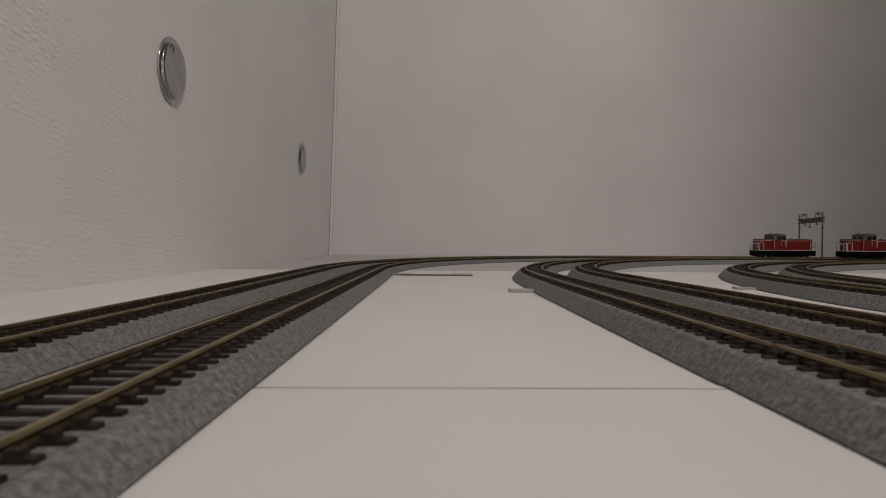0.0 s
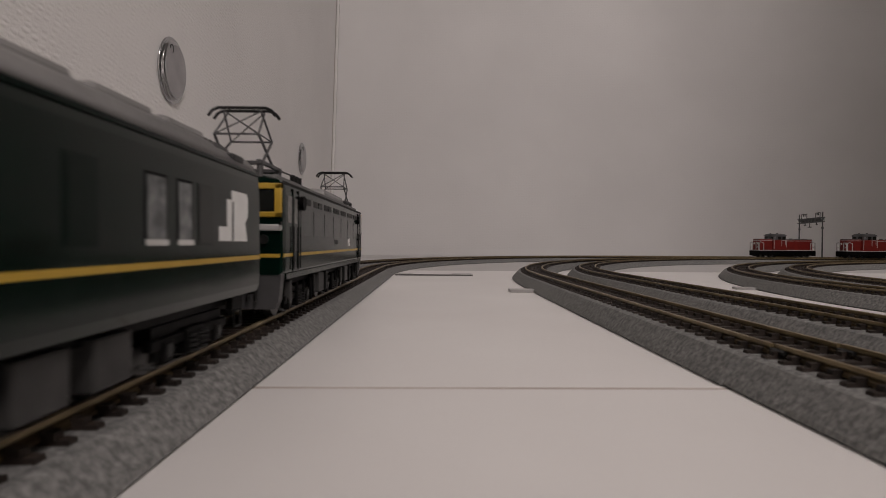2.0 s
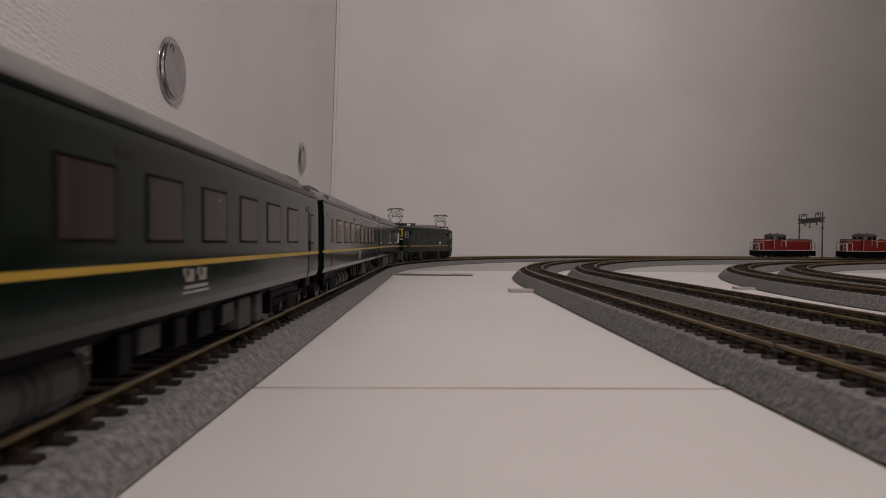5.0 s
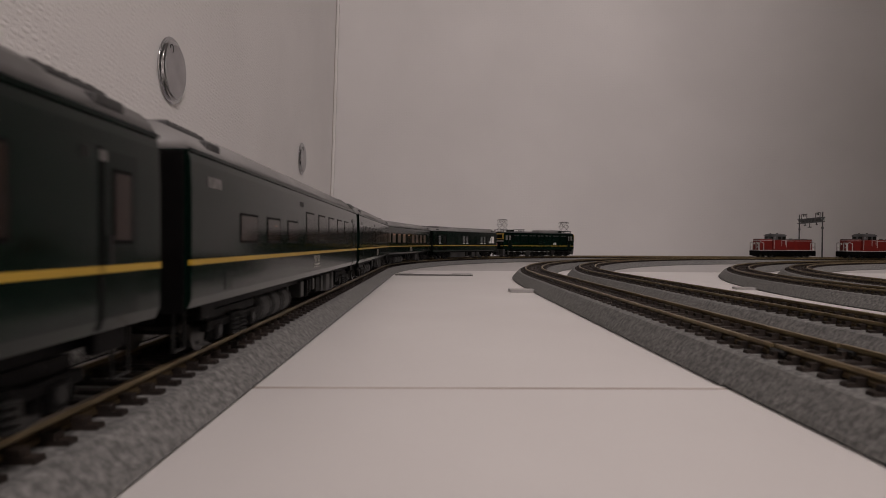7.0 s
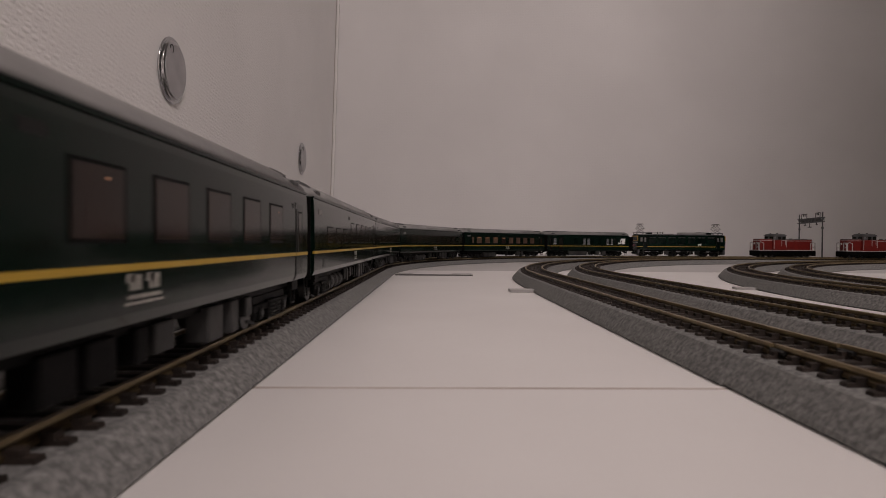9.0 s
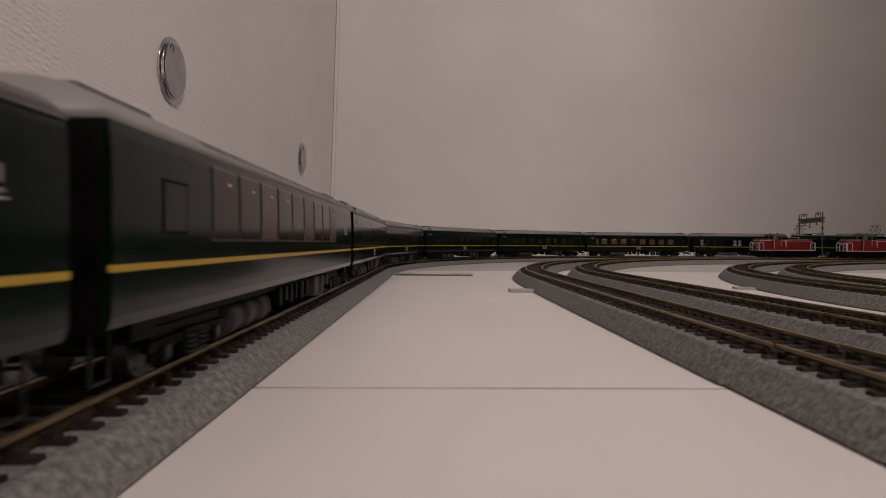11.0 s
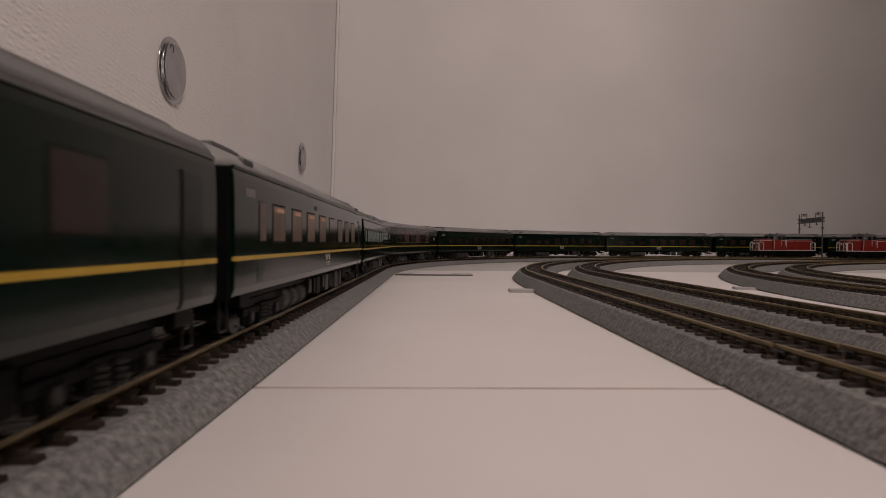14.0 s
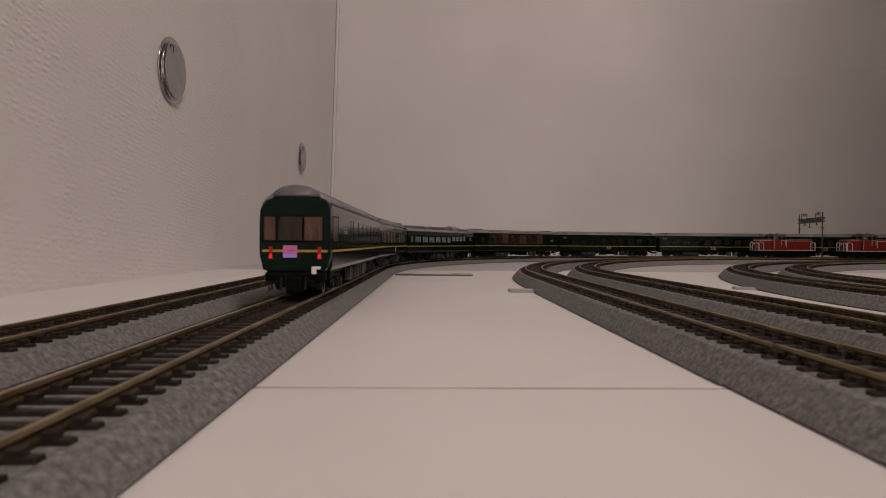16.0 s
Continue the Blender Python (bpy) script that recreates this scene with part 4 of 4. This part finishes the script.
        rod(rodbm, (s2 * 20, -4.0, 30.6), (s2 * 37, -4.0, 30.2), 0.2, 6)
        part("insulator", rodbm, M_DARKGREY, c)
    part("roof_cover", boxed(0.5, 33.0, -6.0, 6.0, 26.8, 30.4, 1.4), M_ROOF, c, "pale grey roof cover")
    part("roof_hatch", boxed(-30, -8, -5.4, 5.4, 26.8, 28.6, 0.5), M_ROOFGREY, c, "low grey roof hatch")
    part("roof_walk", boxed(-half + 2, half - 2, -7.4, 7.4, 26.8, 27.8, 0.2), M_ROOFGREY, c)
    for x in (-39.0, 0.0, 39.0):
        bogie(c, x, 15.0, 7.6, 2, 3.4)
    underfloor_loco = ((-22, -16, M_UNDER), (-12.5, -11.0, M_DARKGREY), (11, 12.4, M_UNDER), (17, 23, M_DARKGREY), (-28, -26, M_BLACK), (26, 28, M_BLACK), (-49, -47.6, M_UNDER), (46.5, 48.0, M_DARKGREY))
    for sg in (-1, 1):
        for a, b, mat in underfloor_loco:
            e = part("equipment_box", boxed(a, b, sg * 8.0 - 1.0, sg * 8.0 + 0.5, 2.6, 7.4, 0.3), mat, c)
            if b - a > 4:
                part("box_lid", boxed(a + 0.6, b - 0.6, sg * 8.5 - 0.1, sg * 8.5 + 0.14, 3.2, 6.8, 0.1), M_SKIRT, e, "paler grey lid")
        for x in (-39.0, 0.0, 39.0):
            for dx in (-10.0, -3.0, 3.0, 10.0):
                part("sand_pipe", rod(bmesh.new(), (x + dx, sg * 8.5, 1.6), (x + dx * 0.94, sg * 8.5, 6.6), 0.3, 8), M_BLACK, c)
        part("valance", boxed(-half + 2, half - 2, sg * 9.0 - 0.25, sg * 9.0 + 0.25, 7.8, 8.9, 0.1), M_GREEN_DARK, c, "dark green lower valance")
    part("underframe", boxed(-half, half, -7.4, 7.4, 6.4, 8.8), M_BLACK, c)
    return tagged(c, "dark green electric locomotive model with yellow cab window frames", "model locomotive")


def diesel_loco(place):
    c = empty("diesel_locomotive")
    c.matrix_basis = place
    part("frame", boxed(-34.5, 34.5, -8.6, 8.6, 3.4, 8.2, 0.3), M_BLACK, c, "black running frame")
    for x0, x1, zt, name in ((-32.5, -17.0, 21.2, "short_hood"), (-1.5, 32.5, 20.8, "long_hood")):
        h = part(name, boxed(x0, x1, -6.6, 6.6, 8.2, zt, 0.7), M_RED, c, "red bonnet")
        part("bonnet_roof", boxed(x0 + 0.2, x1 - 0.2, -6.0, 6.0, zt - 0.3, zt + 0.7, 0.4), M_GREYMETAL, h, "grey bonnet top")
        part("white_line", boxed(x0 - 0.05, x1 + 0.05, -6.68, 6.68, zt - 1.6, zt - 1.1), M_LINE, h)
    cab = part("cab", boxed(-17.5, -1.0, -8.8, 8.8, 8.2, 20.6, 0.4), M_RED, c, "red cab")
    part("cab_upper", boxed(-17.0, -1.5, -8.2, 8.2, 20.6, 25.2, 0.6), M_GREYMETAL, cab, "grey upper cab")
    bm = bmesh.new()
    prof = mirrored([(-8.4, 25.0), (-7.6, 26.1), (-4.6, 27.3), (0, 27.8)])
    extrude_x(bm, prof, -17.8, -0.7)
    part("cab_roof", bm, M_GREYMETAL, cab, "grey rounded cab roof", True)
    for x in (-14.6, -9.4, -4.2):
        for sg in (-1, 1):
            part("cab_window", boxed(x - 1.9, x + 1.9, sg * 8.25 - 0.15, sg * 8.25 + 0.15, 21.0, 24.4, 0.1), M_GLASS if x > -12 else M_PALE, cab)
    for xe in (-17.1, -1.4):
        for y in (-4.2, 4.2):
            part("cab_window", boxed(xe - 0.15, xe + 0.15, y - 2.8, y + 2.8, 21.4, 24.4, 0.1), M_GLASS, cab)
    tr = bmesh.new()
    box(tr, -34.6, 34.6, -8.75, 8.75, 8.0, 8.8)
    part("white_sill", tr, M_LINE, c, "white frame line")
    for sg in (-1, 1):
        ln = bmesh.new()
        y = sg * 8.86
        for x0, x1, z0, z1 in ((-7.5, -7.0, 14.0, 20.4), (-7.5, -2.5, 19.8, 20.4), (-3.0, -2.5, 14.8, 20.4), (-16.8, -16.3, 10.0, 20.4), (-1.6, -1.1, 12.0, 20.6)):
            box(ln, x0, x1, y - 0.08, y + 0.08, z0, z1)
        part("white_line", ln, M_LINE, c)
        hr = bmesh.new()
        for x0 in (-34.5, 29.0):
            for a, b in (((x0, 8.4), (x0, 17.0)), ((x0, 17.0), (x0 + 1.2, 17.0)), ((x0 + 1.2, 18.5), (x0 + 4.6, 17.0)), ((x0 + 4.6, 17.0), (x0 + 5.6, 17.0)), ((x0 + 5.6, 17.0), (x0 + 5.6, 8.4))):
                rod(hr, (a[0], sg * 8.3, a[1]), (b[0], sg * 8.3, b[1]), 0.42, 6)
        part("handrail", hr, M_LINE, c, "white handrails")
    for s2 in (-1, 1):
        xe = s2 * 34.8
        hr = bmesh.new()
        for y in (-7.4, -3.0, 3.0, 7.4):
            rod(hr, (xe, y, 8.2), (xe, y, 17.4), 0.4, 6)
        rod(hr, (xe, -7.4, 17.4), (xe, -3.0, 17.4), 0.4, 6)
        rod(hr, (xe, 3.0, 17.4), (xe, 7.4, 17.4), 0.4, 6)
        rod(hr, (xe, -7.4, 13.2), (xe, -3.0, 11.2), 0.4, 6)
        rod(hr, (xe, 3.0, 11.2), (xe, 7.4, 13.2), 0.4, 6)
        part("handrail", hr, M_LINE, c)
        a, b = sorted((xe - s2 * 0.8, xe + s2 * 0.6))
        part("buffer_beam", boxed(a, b, -8.4, 8.4, 2.0, 8.0, 0.3), M_BLACK, c)
        coupler(c, xe, s2)
        head = bmesh.new()
        e = -32.5 if s2 < 0 else 32.5
        for y in (-3.2, 3.2):
            rod(head, (e - s2 * 0.5, y, 16.4), (e + s2 * 0.5, y, 16.4), 1.2, 14)
        part("headlight", head, M_SILVER, c)
    for x in (-20.5, 20.0):
        bogie(c, x, 14.0, 7.2, 2, 2.9)
    part("fuel_tank", boxed(-9.0, 9.0, -7.6, 7.6, 0.9, 3.6, 0.5), M_BLACK, c)
    st = bmesh.new()
    rod(st, (10.0, 0, 21.0), (10.0, 0, 22.4), 1.6, 14)
    box(st, 18, 28, -4.5, 4.5, 21.2, 22.0, 0.3)
    rod(st, (-9.0, -3.2, 26.8), (-9.0, -3.2, 28.6), 0.9, 10)
    rod(st, (-13.0, 3.0, 26.8), (-13.0, 3.0, 28.6), 0.9, 10)
    part("roof_fitting", st, M_GREYMETAL, c)
    return tagged(c, "red diesel locomotive model with white lines and grey cab", "model locomotive", "red locomotives standing on the inner tracks")


RAIL_TOP = 5.4
LOCO_1 = pose(0.4130, 0.6424, (RAIL_TOP + TALL) * MM, 0, 0, 3.5)
diesel_loco(LOCO_1)
diesel_loco(pose(0.4945, 0.610, (RAIL_TOP + TALL) * MM))


# ---- signal gantry over the two outer tracks ----
def gantry():
    g = empty("catenary_gantry")
    g.matrix_basis = pose(0.482, 0.672, 0, 0, 0, -13.2)
    span, top = 67.8, 62.5
    for y in (0.0, span):
        p = part("post", rod(bmesh.new(), (0, y, 0.5), (0, y, top), 0.8, 12), M_GREYMETAL, g, "slim grey post", True)
        part("base", boxed(-3, 3, y - 2.6, y + 2.6, 0, 1.4, 0.3), M_GREYMETAL, p)
        part("insulator", boxed(-1.2, 1.2, y - 1.3, y + 1.3, 41.5, 43.5, 0.3), M_GREYMETAL, p)
    bm = bmesh.new()
    for z in (50.5, 55.6):
        for x in (-1.6, 1.6):
            rod(bm, (x, -2, z), (x, span + 2, z), 0.6, 6)
    n = 14
    for k in range(n):
        a, b = span * k / n, span * (k + 1) / n
        za, zb = (50.5, 55.6) if k % 2 else (55.6, 50.5)
        for x in (-1.6, 1.6):
            rod(bm, (x, a, za), (x, b, zb), 0.5, 6)
            rod(bm, (x, a, za), (x, a, zb), 0.4, 6)
        rod(bm, (-1.6, a, 55.6), (1.6, b, 55.6), 0.35, 6)
    part("truss", bm, M_GREYMETAL, g, "grey lattice beam")
    for y0, y1 in ((7.0, 19.0), (45.0, 61.0)):
        fr = bmesh.new()
        for y in (y0, y1):
            rod(fr, (0, y, 55.6), (0, y, 62.0), 0.45, 6)
        rod(fr, (0, y0, 62.0), (0, y1, 62.0), 0.45, 6)
        for k in (1, 2):
            y = y0 + (y1 - y0) * k / 3
            rod(fr, (0, y, 58.8), (0, y, 62.0), 0.6, 8)
        part("wire_bracket", fr, M_GREYMETAL, g)
    for y, z, w in ((16.2, 47.5, 1.0), (36.0, 45.0, 4.0), (50.0, 47.5, 1.0)):
        hg = bmesh.new()
        rod(hg, (0, y, 50.5), (0, y, z), 0.5, 6)
        box(hg, -1.0, 1.0, y - w, y + w, z - 1.0, z, 0.2)
        part("hanger", hg, M_GREYMETAL, g)
    return tagged(g, "thin grey lattice catenary gantry spanning two tracks", "gantry")


gantry()


# ---- chrome discs on the wall ----
def wall_disc(place):
    d = empty("wall_disc")
    d.matrix_basis = place @ Matrix.Diagonal((1, 0.88, 1, 1))
    prof = [(0.0, 20.4), (0.5, 20.6), (0.95, 20.2), (1.1, 19.5), (0.9, 18.9), (0.9, 18.3), (1.9, 17.9), (2.5, 17.2), (2.75, 16.2), (2.75, 15.4)]
    bm = bmesh.new()
    n = 56
    rings = [[bm.verts.new((h, 0.93 * r * math.cos(2 * math.pi * i / n), 0.93 * r * math.sin(2 * math.pi * i / n))) for i in range(n)] for h, r in prof]
    for r0, r1 in zip(rings, rings[1:]):
        for i in range(n):
            bm.faces.new((r0[i], r0[(i + 1) % n], r1[(i + 1) % n], r1[i]))
    part("rim", bm, M_CHROME, d, "polished chrome rim", True)
    face = bmesh.new()
    rod(face, (0.3, 0, 0), (2.78, 0, 0), 14.75, 56)
    part("face", face, M_STEEL, d, "flat satin metal face")
    nt = bmesh.new()
    for k in range(5):
        a0, a1 = radians(-60 + 50 * k), radians(-10 + 50 * k)
        rod(nt, (2.8, -7 + 2.4 * math.cos(a0), 11 + 2.4 * math.sin(a0)), (2.8, -7 + 2.4 * math.cos(a1), 11 + 2.4 * math.sin(a1)), 0.25, 6)
    part("ring_mark", nt, M_DARKGREY, d)
    return tagged(d, "round chrome disc fixed flat on the white wall", "wall disc", "chrome discs on the wall")


def on_wall(y, z):
    """A place on the textured wall at that distance along it and height."""
    return wall_m @ Matrix.Translation((0.0003, (y - BACK_Y) * MM, z * MM))


wall_disc(on_wall(325.0, 120.0))
wall_disc(on_wall(662.0, 120.0))


# ---- small things on the boards ----
def strip(name, x0, x1, y0, y1, h, mat, label, cat, turn=0.0, group=""):
    ob = part(name, boxed(-(x1 - x0) / 2, (x1 - x0) / 2, -(y1 - y0) / 2, (y1 - y0) / 2, 0, h, min(h * 0.2, 0.15)), mat)
    ob.matrix_basis = pose((x0 + x1) / 2 * MM, (y0 + y1) / 2 * MM, 0.00002, 0, 0, turn)
    return tagged(ob, label, cat, group)


card = strip("card_strip", -23.5, 24.5, 340.0, 350.0, 0.9, M_BOARD, "thin white card strip lying between the tracks", "card strip")
part("cut_edge", boxed(-24.0, 24.0, -5.25, -4.95, 0.02, 0.85), M_DARKEDGE, card, "dark cut front edge")
for x0, x1 in ((-23.0, -13.0), (12.0, 24.0)):
    t = strip("tape_piece", x0, x1, 343.0, 349.5, 0.12, M_TAPE, "short piece of grey tape on the card strip", "tape", 0.0, "tape pieces")
    t.location.z = 0.00094
strip("card_shim", 32.0, 42.5, 227.0, 233.0, 1.2, M_TAPE, "small grey plastic shim beside the roadbed", "shim", 3.0, "shims beside the tracks")
strip("card_shim", 139.0, 152.0, 247.0, 253.0, 1.0, M_TAPE, "small grey plastic shim beside the roadbed", "shim", -14.0, "shims beside the tracks")
seam_line = part("seam_line", boxed(-170, 300, 76.45, 77.25, -0.9, 0.0), M_SEAM)
tagged(seam_line, "faint brown seam between two white boards", "seam", kind="structure")


# ---- motion of the train ----
def on_path(s):
    """Place and heading on the running line, s millimetres along it from the camera's station."""
    if s < TRAIN_Y0:
        return Vector((TRAIN_X, s, RAIL_TOP))
    a = (s - TRAIN_Y0) / TRAIN_R
    if a < math.pi / 2:
        return Vector((TRAIN_X + TRAIN_R - TRAIN_R * math.cos(a), TRAIN_Y0 + TRAIN_R * math.sin(a), RAIL_TOP))
    return Vector((TRAIN_X + TRAIN_R + s - TRAIN_Y0 - TRAIN_R * math.pi / 2, TRAIN_Y0 + TRAIN_R, RAIL_TOP))


def front_at(t):
    """How far the locomotive's front has come."""
    pts = [(0.0, 4.5), (3.0, 317.0), (6.5, 681.5), (7.0, 733.5), (8.5, 888.5), (9.0, 940.0), (11.5, 1196.0), (12.0, 1248.5), (12.5, 1303.0), (13.0, 1354.0), (14.0, 1457.0),
           (14.5, 1508.0), (15.0, 1562.0), (15.5, 1615.0), (16.0, 1670.5)]
    for (t0, s0), (t1, s1) in zip(pts, pts[1:]):
        if t <= t1:
            return s0 + (s1 - s0) * (t - t0) / (t1 - t0)
    return pts[-1][1]


def pose_on_path(s, base):
    a, b = on_path(s - base), on_path(s + base)
    c = (a + b) / 2
    return Matrix.Translation(c * MM) @ Matrix.Rotation(math.atan2(b.y - a.y, b.x - a.x), 4, "Z")


loco = electric_loco()
van = generator_van()
coaches = [sleeping_coach("warm", 1), sleeping_coach("dim", 2), sleeping_coach("dim", 3, corridor=True), sleeping_coach("dim", 4, corridor=True), sleeping_coach("dim", 5, corridor=True),
           saloon_coach(), dining_coach(), sleeping_coach("warm", 7), sleeping_coach("dim", 8, tail=True)]


def motions():
    times = [0.25 * k for k in range(65)]
    walk(loco, [(t, pose_on_path(front_at(t) - 55.0, 39.0)) for t in times])
    walk(van, [(t, pose_on_path(front_at(t) - 184.6, 40.0)) for t in times])
    for k, coach in enumerate(coaches):
        walk(coach, [(t, pose_on_path(front_at(t) - 319.0 - 142.0 * k, 48.0)) for t in times])


motions()
